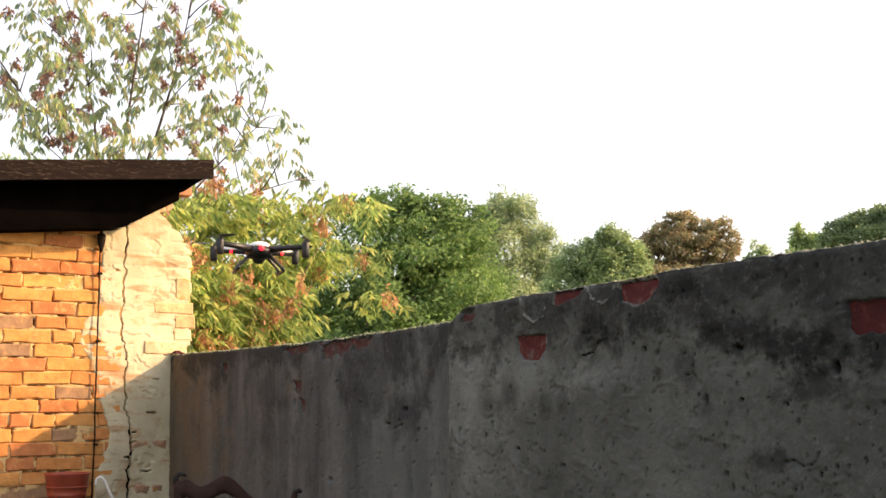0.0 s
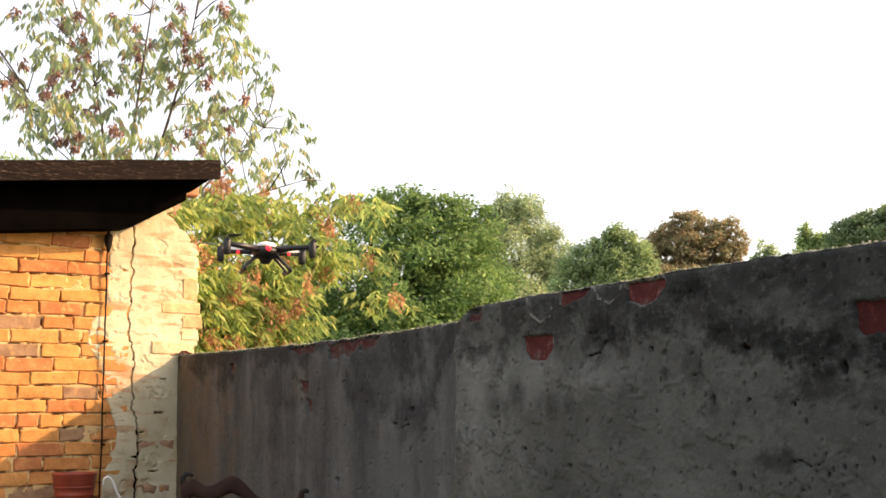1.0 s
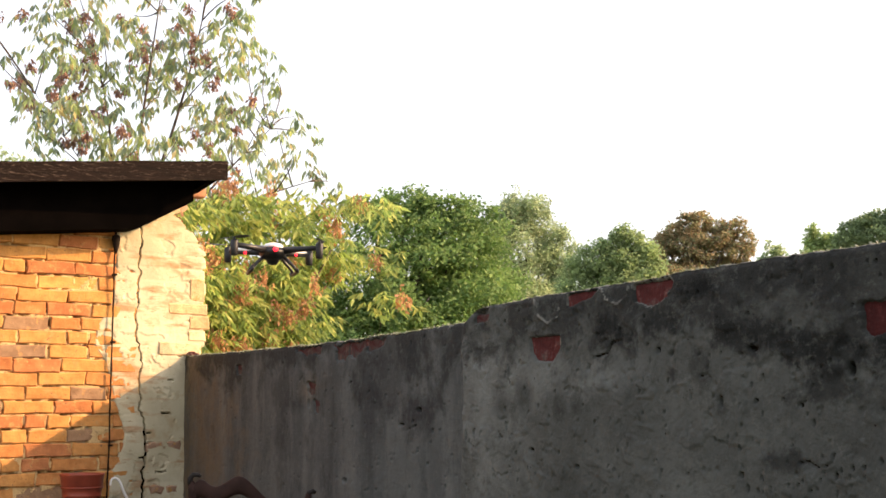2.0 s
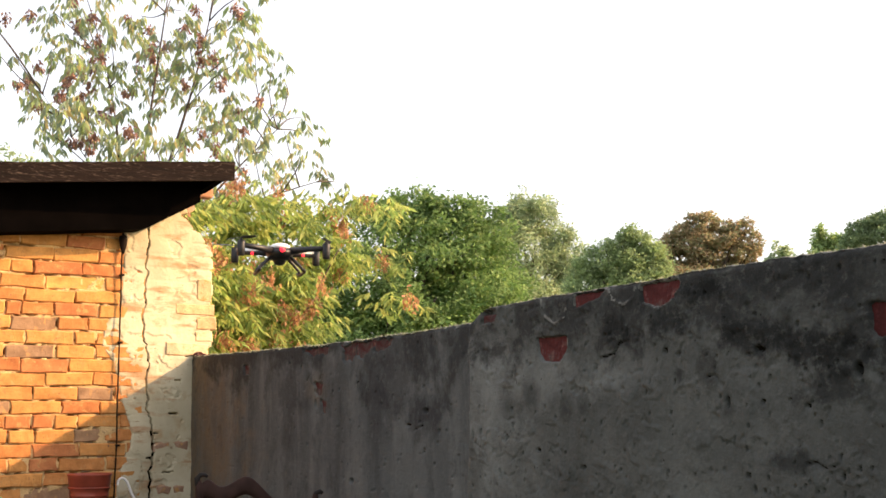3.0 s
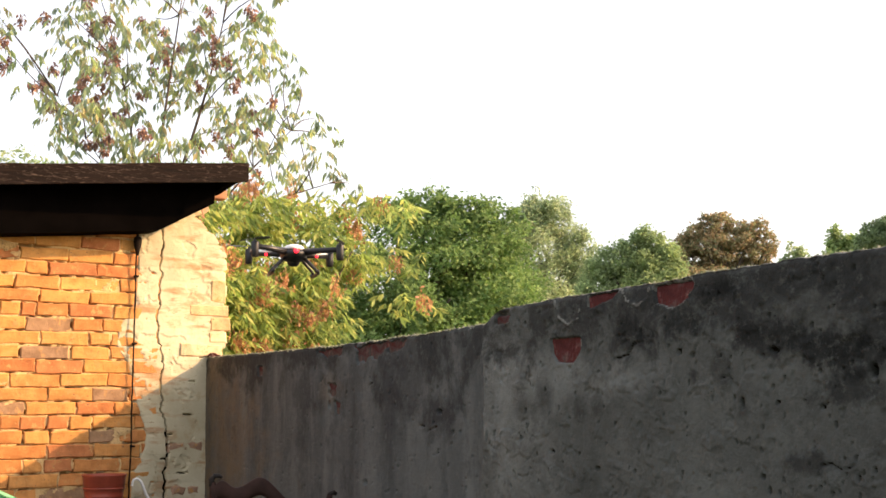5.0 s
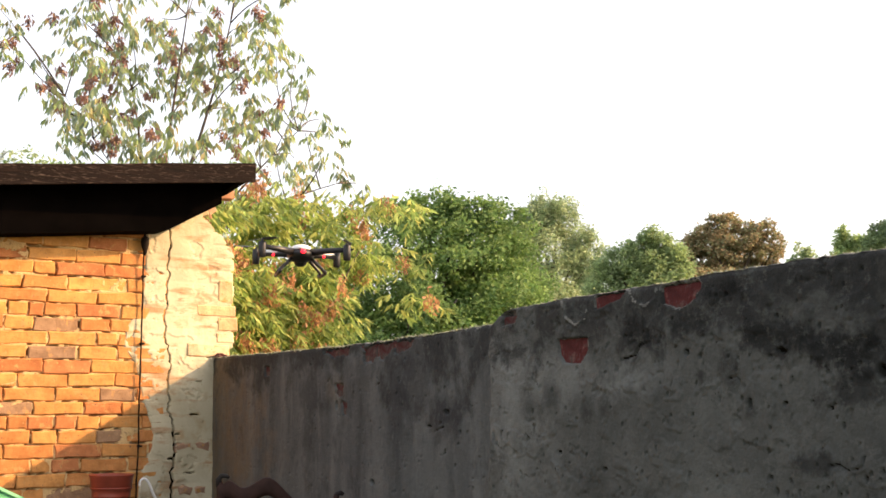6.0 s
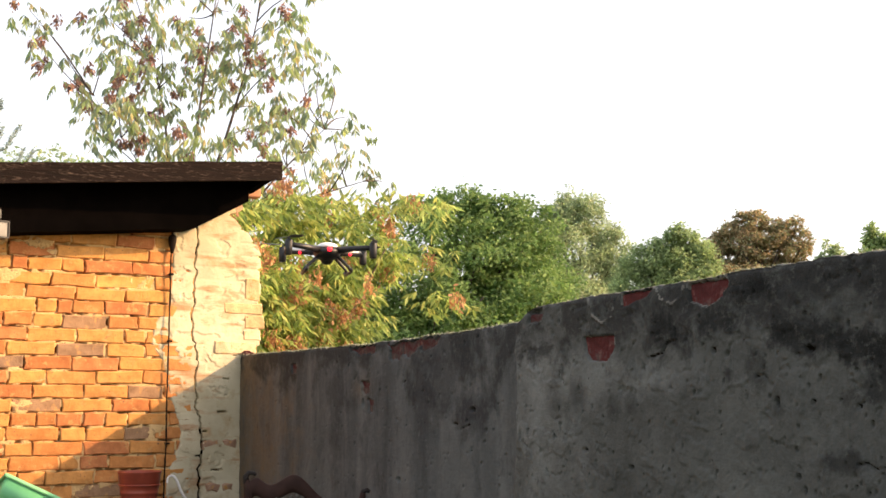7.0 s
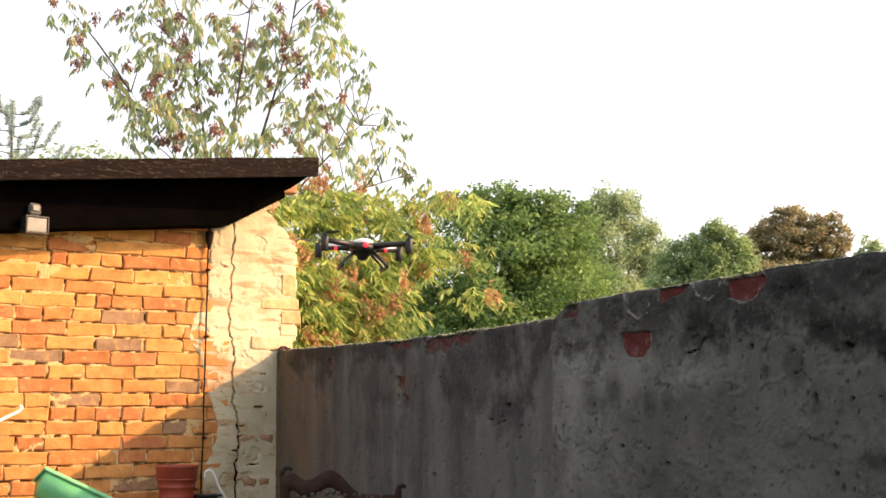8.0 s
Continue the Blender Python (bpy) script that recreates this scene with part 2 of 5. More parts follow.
# greyed and blued, so the sky's glare over these leaves is in their colour
LEAF_ELDER = leaf_material("glare_paled_elder_leaf", (0.258, 0.352, 0.215), (0.329, 0.436, 0.190), (0.403, 0.478, 0.190), (0.262, 0.351, 0.265), (0.503, 0.410, 0.190), (0.282, 0.354, 0.276), (0.225, 0.298, 0.223), see=0.52)
LEAF_YELLOW = leaf_material("yellowing_leaf", (0.283, 0.406, 0.115), (0.388, 0.490, 0.136), (0.206, 0.330, 0.100), (0.530, 0.540, 0.190), (0.335, 0.446, 0.150), (0.156, 0.233, 0.078), (0.13, 0.20, 0.07), (0.46, 0.49, 0.15), see=0.5)
SEED = leaf_material("reddish_seed_wing", (0.52, 0.25, 0.115), (0.38, 0.19, 0.125), (0.58, 0.32, 0.135), (0.32, 0.17, 0.12), (0.48, 0.26, 0.14), see=0.4)
SEED_TOP = leaf_material("purple_brown_seed_wing", (0.32, 0.185, 0.165), (0.24, 0.16, 0.175), (0.42, 0.26, 0.15), (0.20, 0.135, 0.16), (0.36, 0.19, 0.16), see=0.4)
LEAF_GREEN = leaf_material("green_leaf", (0.127, 0.232, 0.074), (0.176, 0.296, 0.094), (0.226, 0.351, 0.116), (0.105, 0.190, 0.072), (0.283, 0.389, 0.144), (0.149, 0.254, 0.098))
# poplar and shrub leaves are paled: the haze of distance is in the colour
LEAF_POPLAR = leaf_material("hazed_poplar_leaf", (0.308, 0.410, 0.228), (0.385, 0.475, 0.276), (0.264, 0.367, 0.216), (0.440, 0.508, 0.324), see=0.5)
LEAF_BUSH = leaf_material("light_bush_leaf", (0.30, 0.42, 0.17), (0.37, 0.47, 0.20), (0.26, 0.37, 0.16), see=0.5)
LEAF_DARK = leaf_material("dark_green_leaf", (0.19, 0.27, 0.14), (0.23, 0.32, 0.16), (0.27, 0.35, 0.18), (0.16, 0.23, 0.13), see=0.45)
# field tree and chestnut leaves are lightened as painted haze too
LEAF_FIELD = leaf_material("hazed_field_leaf", (0.27, 0.37, 0.185), (0.32, 0.43, 0.205), (0.37, 0.47, 0.23), (0.23, 0.32, 0.17), see=0.5)
LEAF_BROWN = leaf_material("hazed_browned_chestnut_leaf", (0.42, 0.29, 0.18), (0.28, 0.29, 0.16), (0.48, 0.31, 0.19), (0.25, 0.29, 0.16), (0.42, 0.31, 0.21), (0.36, 0.28, 0.17), (0.27, 0.30, 0.17), see=0.45)
MOSS = leaf_material("pale_moss", (0.25, 0.29, 0.18), (0.34, 0.36, 0.27), (0.17, 0.21, 0.13), (0.42, 0.43, 0.36), see=0.35)
LEAF_FIR = leaf_material("fir_needle", (0.40, 0.49, 0.49), (0.47, 0.55, 0.54), (0.34, 0.43, 0.44), see=0.5)

LED = bpy.data.materials.new("red_led")
LED.use_nodes = True
LED.node_tree.nodes["Principled BSDF"].inputs["Base Color"].default_value = (0.5, 0.01, 0.02, 1)
LED.node_tree.nodes["Principled BSDF"].inputs["Emission Color"].default_value = (1.0, 0.015, 0.03, 1)
LED.node_tree.nodes["Principled BSDF"].inputs["Emission Strength"].default_value = 1.1


# ---- mesh helpers ----
def mesh(name, verts, faces, material=None, smooth=False):
    me = bpy.data.meshes.new(name)
    me.from_pydata([tuple(map(float, v)) for v in verts], [], [tuple(map(int, f)) for f in faces])
    me.validate()
    if material:
        me.materials.append(material)
    if smooth:
        me.shade_smooth()
    return me


def from_bm(name, bm, material, smooth=False):
    me = bpy.data.meshes.new(name)
    bmesh.ops.recalc_face_normals(bm, faces=bm.faces)
    bm.to_mesh(me)
    bm.free()
    me.materials.append(material)
    if smooth:
        me.shade_smooth()
    return me


def thing(name, label, category, group="", kind="", at=None):
    ob = tagged(new(name), label, category, group, kind)
    ob.empty_display_size = 0.1
    if at is not None:
        ob.matrix_world = at
    return ob


def part(name, data, parent, label="", at=None):
    ob = new(name, data)
    ob.parent = parent
    if at is not None:
        ob.matrix_basis = at
    return tagged(ob, label)


def box(lo, hi, bevel=0.004, jitter=0.0, rng=random):
    bm = bmesh.new()
    bmesh.ops.create_cube(bm, size=1)
    for v in bm.verts:
        for i in range(3):
            v.co[i] = lo[i] + (v.co[i] + 0.5) * (hi[i] - lo[i]) + rng.uniform(-jitter, jitter)
    if bevel:
        bmesh.ops.bevel(bm, geom=bm.edges[:], offset=bevel, segments=2, affect="EDGES")
    return bm


def tube_data(points, radii, sides=8):
    pts = [Vector(p) for p in points]
    verts, faces = [], []
    side = Vector((1, 0.3, 0.1)).normalized()
    for i, p in enumerate(pts):
        along = (pts[min(i + 1, len(pts) - 1)] - pts[max(i - 1, 0)]).normalized()
        side = (side - along * side.dot(along))
        side = side.normalized() if side.length > 1e-4 else along.orthogonal().normalized()
        other = along.cross(side)
        r = radii[i] if isinstance(radii, (list, tuple)) else radii
        for k in range(sides):
            a = 2 * math.pi * k / sides
            verts.append(p + (side * math.cos(a) + other * math.sin(a)) * r)
    for i in range(len(pts) - 1):
        for k in range(sides):
            a, b = i * sides + k, i * sides + (k + 1) % sides
            faces.append((a, b, b + sides, a + sides))
    faces.append(tuple(range(sides - 1, -1, -1)))
    faces.append(tuple(range((len(pts) - 1) * sides, len(pts) * sides)))
    return verts, faces


def tube(name, points, radii, material, sides=8):
    verts, faces = tube_data(points, radii, sides)
    return mesh(name, verts, faces, material, True)


def lathe(name, profile, material, sides=32, closed=False):
    verts, faces = [], []
    for r, z in profile:
        for k in range(sides):
            a = 2 * math.pi * k / sides
            verts.append((r * math.cos(a), r * math.sin(a), z))
    for i in range(len(profile) - 1):
        for k in range(sides):
            a, b = i * sides + k, i * sides + (k + 1) % sides
            faces.append((a, b, b + sides, a + sides))
    if closed:
        faces.append(tuple(range(sides - 1, -1, -1)))
        faces.append(tuple(range((len(profile) - 1) * sides, len(profile) * sides)))
    me = mesh(name, verts, faces, material, True)
    return me


def spot(bearing, dist, z):
    """A place at a bearing (degrees, counter-clockwise from +y) and distance from the camera's stand."""
    return Vector((-math.sin(radians(bearing)) * dist, math.cos(radians(bearing)) * dist, z))


def wobble(x, y, z, scale=1.0):
    return noise.noise(Vector((x * scale, y * scale, z * scale)))


def fbm(x, y, z, scale=1.0, octaves=4):
    return noise.fractal(Vector((x * scale, y * scale, z * scale)), 0.6, 2.1, octaves)


# ---- ground ----
def build_ground():
    ticks = [-900, -400, -150, -60, -30, -15, -8, -4, -2, 0, 2, 4, 6, 8, 12, 18, 30, 60, 150, 400, 900]
    verts = [(x, y, 0.0 if abs(x) < 12 and abs(y) < 12 else 0.25 * wobble(x, y, 0, 0.05)) for y in ticks for x in ticks]
    w = len(ticks)
    faces = [(j * w + i, j * w + i + 1, (j + 1) * w + i + 1, (j + 1) * w + i) for j in range(w - 1) for i in range(w - 1)]
    ob = new("ground", mesh("ground", verts, faces, EARTH))
    tagged(ob, "dry grassy earth of the yard and the land beyond", "ground", kind="structure")


build_ground()

# ---- boundary wall of rough cement render ----
CORNER = Vector((3.033, 6.990, 0.0))
ALONG = Vector((-0.1132, -0.9936, 0.0)).normalized()
OUT = Vector((-0.9936, 0.1132, 0.0)).normalized()
# places where the render has come off the bricks: outline as (along, height), raggedness, pale broken rim
BARE = [
    ([(3.762, 1.749), (3.937, 1.745), (3.936, 1.709), (3.893, 1.669), (3.798, 1.675), (3.771, 1.703)], 0.003, 0.25),
    ([(4.317, 1.872), (4.490, 1.870), (4.501, 1.858), (4.449, 1.815), (4.398, 1.800), (4.330, 1.820)], 0.008, 1.0),
    ([(3.983, 1.868), (4.155, 1.874), (4.119, 1.856), (3.987, 1.831)], 0.006, 0.4),
    ([(5.177, 1.746), (5.420, 1.750), (5.420, 1.672), (5.192, 1.677), (5.176, 1.691)], 0.006, 0.0),
    ([(3.412, 1.862), (3.512, 1.864), (3.504, 1.826), (3.415, 1.818)], 0.012, 0.2),
    ([(2.151, 1.812), (2.471, 1.812), (2.443, 1.752), (2.212, 1.745)], 0.022, 0.0),
    ([(2.480, 1.812), (2.658, 1.812), (2.632, 1.779), (2.498, 1.768)], 0.018, 0.0),
    ([(1.726, 1.815), (2.026, 1.812), (1.994, 1.782), (1.761, 1.785)], 0.022, 0.0),
    ([(1.850, 1.655), (1.950, 1.650), (1.940, 1.600), (1.860, 1.612)], 0.016, 0.0),
    ([(1.925, 1.580), (1.985, 1.575), (1.975, 1.525), (1.935, 1.520)], 0.012, 0.0),
    ([(0.890, 1.770), (0.975, 1.768), (0.970, 1.722), (0.900, 1.722)], 0.010, 0.3),
]
# holes and dents: along, height, half width, half height, depth
HOLES = [(5.137, 1.600, 0.011, 0.015, 0.05), (4.805, 1.664, 0.014, 0.008, 0.020), (3.340, 1.436, 0.005, 0.016, 0.03), (2.952, 1.524, 0.018, 0.009, 0.025), (1.867, 1.562, 0.012, 0.018, 0.03),
         (4.426, 1.677, 0.009, 0.008, 0.020), (4.683, 1.532, 0.008, 0.014, 0.018), (2.276, 1.236, 0.016, 0.010, 0.03), (3.570, 1.431, 0.006, 0.010, 0.02), (3.762, 1.392, 0.014, 0.007, 0.014),
         (4.017, 1.346, 0.011, 0.006, 0.02), (4.749, 1.347, 0.008, 0.007, 0.02), (4.25, 1.74, 0.005, 0.012, 0.014), (2.80, 1.47, 0.020, 0.005, 0.016), (4.97, 1.52, 0.010, 0.006, 0.012)]
# hairline cracks, and ridges where loose skins of render lift
CRACKS = [[(4.118, 1.670), (4.181, 1.679), (4.211, 1.711), (4.256, 1.716)], [(2.325, 1.672), (2.345, 1.650), (2.318, 1.640), (2.322, 1.610)], [(3.352, 1.412), (3.370, 1.402), (3.398, 1.395)],
          [(1.76, 1.665), (1.80, 1.690)], [(1.92, 1.67), (1.95, 1.705)], [(4.960, 1.384), (4.985, 1.386), (5.010, 1.374), (5.045, 1.378), (5.070, 1.390)], [(4.76, 1.652), (4.80, 1.650), (4.83, 1.664)],
          [(4.60, 1.600), (4.63, 1.604), (4.645, 1.592)], [(2.86, 1.452), (2.93, 1.468)]]
RIDGES = [[(3.794, 1.876), (3.825, 1.812), (3.874, 1.787), (3.933, 1.805), (3.948, 1.866)], [(4.169, 1.872), (4.188, 1.837), (4.243, 1.819), (4.293, 1.836), (4.300, 1.870)],
          [(4.46, 1.565), (4.49, 1.582), (4.54, 1.584)], [(4.98, 1.36), (4.99, 1.33)], [(5.06, 1.352), (5.10, 1.340), (5.14, 1.350)], [(5.12, 1.53), (5.15, 1.545)]]
HEAD = ((0.0, 1.862), (0.19, 1.860), (1.12, 1.841), (2.12, 1.826), (2.88, 1.829), (3.33, 1.834), (3.43, 1.873), (3.56, 1.881), (4.15, 1.884), (4.84, 1.888), (5.3, 1.884), (11.0, 1.884))


def wall_top(d):
    base = float(np.interp(d, [p[0] for p in HEAD], [p[1] for p in HEAD]))
    return base - 0.006 + 0.004 * fbm(d, 1.3, 0, 5, 4) + 0.003 * wobble(d, 4, 0, 38) + 0.0022 * wobble(d, 9, 0, 90)


def line_distance(dd, zz, line):
    best = np.full(dd.shape, 9.0)
    for (ax, az), (bx, bz) in zip(line, line[1:]):
        ux, uz = bx - ax, bz - az
        t = np.clip(((dd - ax) * ux + (zz - az) * uz) / (ux * ux + uz * uz), 0, 1)
        best = np.minimum(best, np.hypot(dd - ax - t * ux, zz - az - t * uz))
    return best


def depth_inside(dd, zz, outline):
    """Distance from an outline, positive inside it."""
    inside = np.zeros(dd.shape, bool)
    for (ax, az), (bx, bz) in zip(outline, outline[1:] + outline[:1]):
        if az != bz:
            inside ^= ((az > zz) != (bz > zz)) & (dd < (bx - ax) * (zz - az) / (bz - az) + ax)
    return line_distance(dd, zz, outline + outline[:1]) * np.where(inside, 1, -1)


def render_relief(d, z):
    """Unevenness of the render; past the seam a thicker, coarser coat."""
    h = 0.006 * fbm(d, z, 0.7, 1.7, 3) + 0.0015 * fbm(d, z, 3, 9, 4) + 0.0008 * fbm(d, z, 6, 42, 3)
    h += 0.010 / (1 + math.exp(-(d - 3.30 - 0.07 * (z - 1.45) - 0.02 * wobble(d, z, 1, 6)) / 0.006))
    if d > 3.3:
        lump = fbm(d, z * 1.7, 9, 5.5, 3)
        if lump > 0.25:
            h += 0.004 * min(1, (lump - 0.25) / 0.16)
        chip = fbm(d, z * 1.5, 14, 15, 4)
        if chip > 0.60:
            h -= 0.005 * min(1, (chip - 0.60) / 0.10)
    return h


def build_boundary_wall():
    rng = random.Random(5)
    pits = []
    for _ in range(600):
        d = 5.5 - 5.3 * rng.random() ** 1.9
        z = 1.24 + 0.61 * rng.random() ** 1.5 if d > 3 else rng.uniform(1.0, 1.8)
        a = 0.0019 + 0.0026 * rng.random() ** 2
        pits.append((d, z, a, a * rng.uniform(0.8, 2.2), rng.uniform(0.008, 0.03)))
    cols = list(np.arange(0, 3.28, 0.0075)) + list(np.arange(3.28, 5.5, 0.0044)) + [6.0, 6.5, 7.0, 8.0, 9.5, 11.0]
    rows = [0, 0.35, 0.7, 0.9] + list(np.linspace(2, 3, 205))
    nc, nr = len(cols), len(rows)
    heads = [wall_top(d) for d in cols]
    dd = np.tile(np.array(cols), (nr, 1))
    zz = np.array([[r if r < 1 else 0.95 + (top - 0.95) * (r - 2) for top in heads] for r in rows])
    offs = np.zeros((nr, nc))
    grit = np.zeros((nr, nc))
    for j in range(nr):
        for i, d in enumerate(cols):
            z = zz[j, i]
            if 4 <= j and d < 5.6:
                offs[j, i] = render_relief(d, z)
                grit[j, i] = wobble(d, z, 2, 22) + 0.6 * wobble(d, z, 5, 60)
    offs -= 0.006 * np.maximum(0, (zz - np.array(heads) + 0.010) / 0.010)
    kinds = np.zeros((nr, nc), int)
    seam = 3.30 + 0.07 * (zz - 1.45)
    kinds[dd > seam] = 1
    for outline, rough, rim in BARE:
        gap = depth_inside(dd, zz, outline) + rough * grit
        offs -= 0.024 * np.clip(gap / 0.006 + 0.5, 0, 1)
        lip = (gap > -0.010) & (gap < 0.001)
        offs += 0.002 * lip * rim
        kinds[(gap > -0.0055) & (gap < 0.002) & (grit < rim * 0.8 - 0.55) & (rim > 0)] = 2
    pitted = np.zeros_like(offs)
    for d, z, a, b, deep in HOLES + pits:
        i0, i1 = np.searchsorted(cols, (d - 2 * a, d + 2 * a))
        block = (slice(4, nr), slice(max(0, i0 - 1), i1 + 1))
        m = np.exp(-(((dd[block] - d) / a) ** 2 + ((zz[block] - z) / b) ** 2) ** 2)
        offs[block] -= deep * m
        pitted[block] = np.maximum(pitted[block], deep * m)
    for line in CRACKS:
        m = np.exp(-((line_distance(dd, zz, line) + 0.003 * grit) / 0.0030) ** 2)
        offs -= 0.009 * m
        pitted = np.maximum(pitted, 0.009 * m)
    for line in RIDGES:
        far = line_distance(dd, zz, line) + 0.004 * grit
        offs += 0.0045 * np.exp(-(far / 0.005) ** 2)
        kinds[(far < 0.0028) & (grit < 0.08) & (zz > 1.75)] = 2
    # deep pits and cracks get their shade as a near-black colour
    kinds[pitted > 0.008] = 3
    place = np.array(CORNER)[None, None] + dd[..., None] * np.array(ALONG) + offs[..., None] * np.array(OUT)
    place[..., 2] = zz
    verts = [tuple(p) for p in place.reshape(-1, 3)]
    for k, (depth, up) in enumerate(((0.004, 0.001), (0.014, 0.003), (0.05, 0.004), (0.14, 0.004), (0.25, -0.004), (0.25, 0.0))):
        for i, d in enumerate(cols):
            p = CORNER + ALONG * d - OUT * (depth - 0.010 * (d > 3.4) * (k < 4))
            z = heads[i] + up + (0.004 * wobble(d, depth, 8, 24) if 0 < k < 4 else 0)
            verts.append((p.x, p.y, z if k < 5 else 0.0))
    rings = nr + 6
    faces = [(j * nc + i, j * nc + i + 1, (j + 1) * nc + i + 1, (j + 1) * nc + i) for j in range(rings - 1) for i in range(nc - 1)]
    slots = [int(k) for k in kinds[:-1, :-1].reshape(-1)]
    # the head's faces take the paler colour to paint its sunlit line
    slots += [2] * ((rings - nr - 1) * (nc - 1)) + [1] * (nc - 1)
    faces.append([j * nc + nc - 1 for j in range(rings)])
    slots.append(1)
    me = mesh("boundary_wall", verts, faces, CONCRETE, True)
    for extra in (COARSE, FRESH_AND_SUNLIT, RECESS_SHADE):
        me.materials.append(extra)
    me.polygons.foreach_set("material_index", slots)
    me.polygons[len(faces) - 1].use_smooth = False
    ob = new("boundary_wall", me)
    tagged(ob, "weathered grey cement-rendered boundary wall with bare brick patches", "wall", kind="structure")
    return ob


garden_wall = build_boundary_wall()


def wall_frame(d, z, out=0.0):
    m = Matrix.Identity(4)
    for r in range(3):
        m[r][0], m[r][1], m[r][2] = ALONG[r], -OUT[r], (0, 0, 1)[r]
    m.translation = CORNER + ALONG * d + OUT * out + Vector((0, 0, z))
    return m


# ---- trees ----
def leaf_mesh(name, places, size, width, material, rng, droop=0.5, headings=None):
    """Single folded leaves at the given places."""
    n = len(places)
    p = np.array(places)
    heading = rng.normal(size=(n, 3))
    heading[:, 2] = heading[:, 2] * 0.6 - droop
    if headings is not None:
        heading = np.array(headings) + heading * 0.12
    heading /= np.linalg.norm(heading, axis=1)[:, None]
    side = np.cross(heading, rng.normal(size=(n, 3)))
    side /= np.linalg.norm(side, axis=1)[:, None]
    normal = np.cross(heading, side)
    length = size * rng.uniform(0.65, 1.3, n)[:, None]
    w = length * width * 0.5
    v = np.stack([p, p + heading * length * 0.45 + side * w + normal * w * 0.35, p + heading * length, p + heading * length * 0.45 - side * w + normal * w * 0.35], 1)
    me = bpy.data.meshes.new(name)
    me.vertices.add(4 * n)
    me.vertices.foreach_set("co", v.reshape(-1).astype(np.float32))
    base = np.arange(n)[:, None] * 4
    tris = np.concatenate([base + [0, 1, 2], base + [0, 2, 3]], 1).reshape(-1)
    me.loops.add(6 * n)
    me.loops.foreach_set("vertex_index", tris.astype(np.int32))
    me.polygons.add(2 * n)
    me.polygons.foreach_set("loop_start", np.arange(0, 6 * n, 3, dtype=np.int32))
    me.update()
    me.validate()
    me.materials.append(material)
    return me


def head_moss():
    """Thin moss and grit along the wall's head."""
    rng = np.random.default_rng(17)
    spots = []
    while len(spots) < 3600:
        d = rng.uniform(0.02, 5.4)
        if wobble(d, 0, 5, 3) + 0.5 * wobble(d, 2, 5, 14) > -0.25:
            p = CORNER + ALONG * d - OUT * rng.uniform(-0.004, 0.05)
            spots.append((p.x, p.y, wall_top(d) + rng.uniform(-0.004, 0.004)))
    ob = new("wall_moss", leaf_mesh("wall_moss", spots, 0.0075, 0.7, MOSS, rng, -0.7))
    tagged(ob, "thin pale moss and grit on the wall's head", "moss", kind="stuff")


head_moss()


def rubble():
    """Broken bits of brick left on the wall's head by the shed."""
    rng = random.Random(6)
    for d, size in ((0.035, 0.05), (0.13, 0.032), (0.24, 0.022), (0.98, 0.020)):
        bm = bmesh.new()
        bmesh.ops.create_icosphere(bm, subdivisions=2, radius=1)
        for v in bm.verts:
            k = 0.75 + 0.5 * wobble(v.co.x + d * 9, v.co.y, v.co.z, 1.3)
            v.co = Vector((v.co.x * size * k, v.co.y * size * 0.8 * k, max(-0.35, v.co.z) * size * 0.55 * k))
        p = CORNER + ALONG * d - OUT * 0.03
        ob = new("brick_fragment", from_bm("brick_fragment", bm, RED))
        ob.matrix_world = pose(p.x, p.y, wall_top(d) + size * 0.16, 0, 0, rng.uniform(0, 360))
        tagged(ob, "small broken brick fragment lying on the wall's head", "rubble", "rubble on the wall")


rubble()


def in_clump(rng, centre, radius, tall, n, hollow=0.35):
    d = rng.normal(size=(n, 3))
    d /= np.linalg.norm(d, axis=1)[:, None]
    r = hollow + (1 - hollow) * rng.uniform(0, 1, n)[:, None] ** 0.7
    return np.array(centre) + d * r * np.array([radius, radius, tall])


def compound_leaf(rng, hub, reach=0.16, pairs=3, hang=(0.6, 1.3)):
    """Places and headings of the leaflets of one feather-shaped leaf that droops from hub."""
    a = rng.uniform(0, 2 * math.pi)
    way = np.array([math.cos(a), math.sin(a), rng.uniform(-0.5, 0.3)])
    way /= np.linalg.norm(way)
    side = np.array([-math.sin(a), math.cos(a), 0.0])
    sag = np.array([0, 0, -1.0])
    places, headings = [], []
    for k in range(pairs):
        t = (k + 0.8) / (pairs + 0.2)
        mid = hub + way * reach * t + sag * 0.4 * reach * t * t
        for flip in (-1, 1):
            places.append(mid)
            headings.append(way * 0.45 + side * flip * 0.65 + sag * rng.uniform(*hang))
    places.append(hub + way * reach + sag * 0.4 * reach)
    headings.append(way * 0.6 + sag * rng.uniform(*hang))
    return places, headings


def limb_path(rng, a, b, bend=0.08, steps=6):
    a, b = Vector(a), Vector(b)
    l = (b - a).length
    k = Vector(rng.normal(size=3)) * l * bend
    return [a.lerp(b, i / steps) + k * math.sin(math.pi * i / steps) for i in range(steps + 1)]


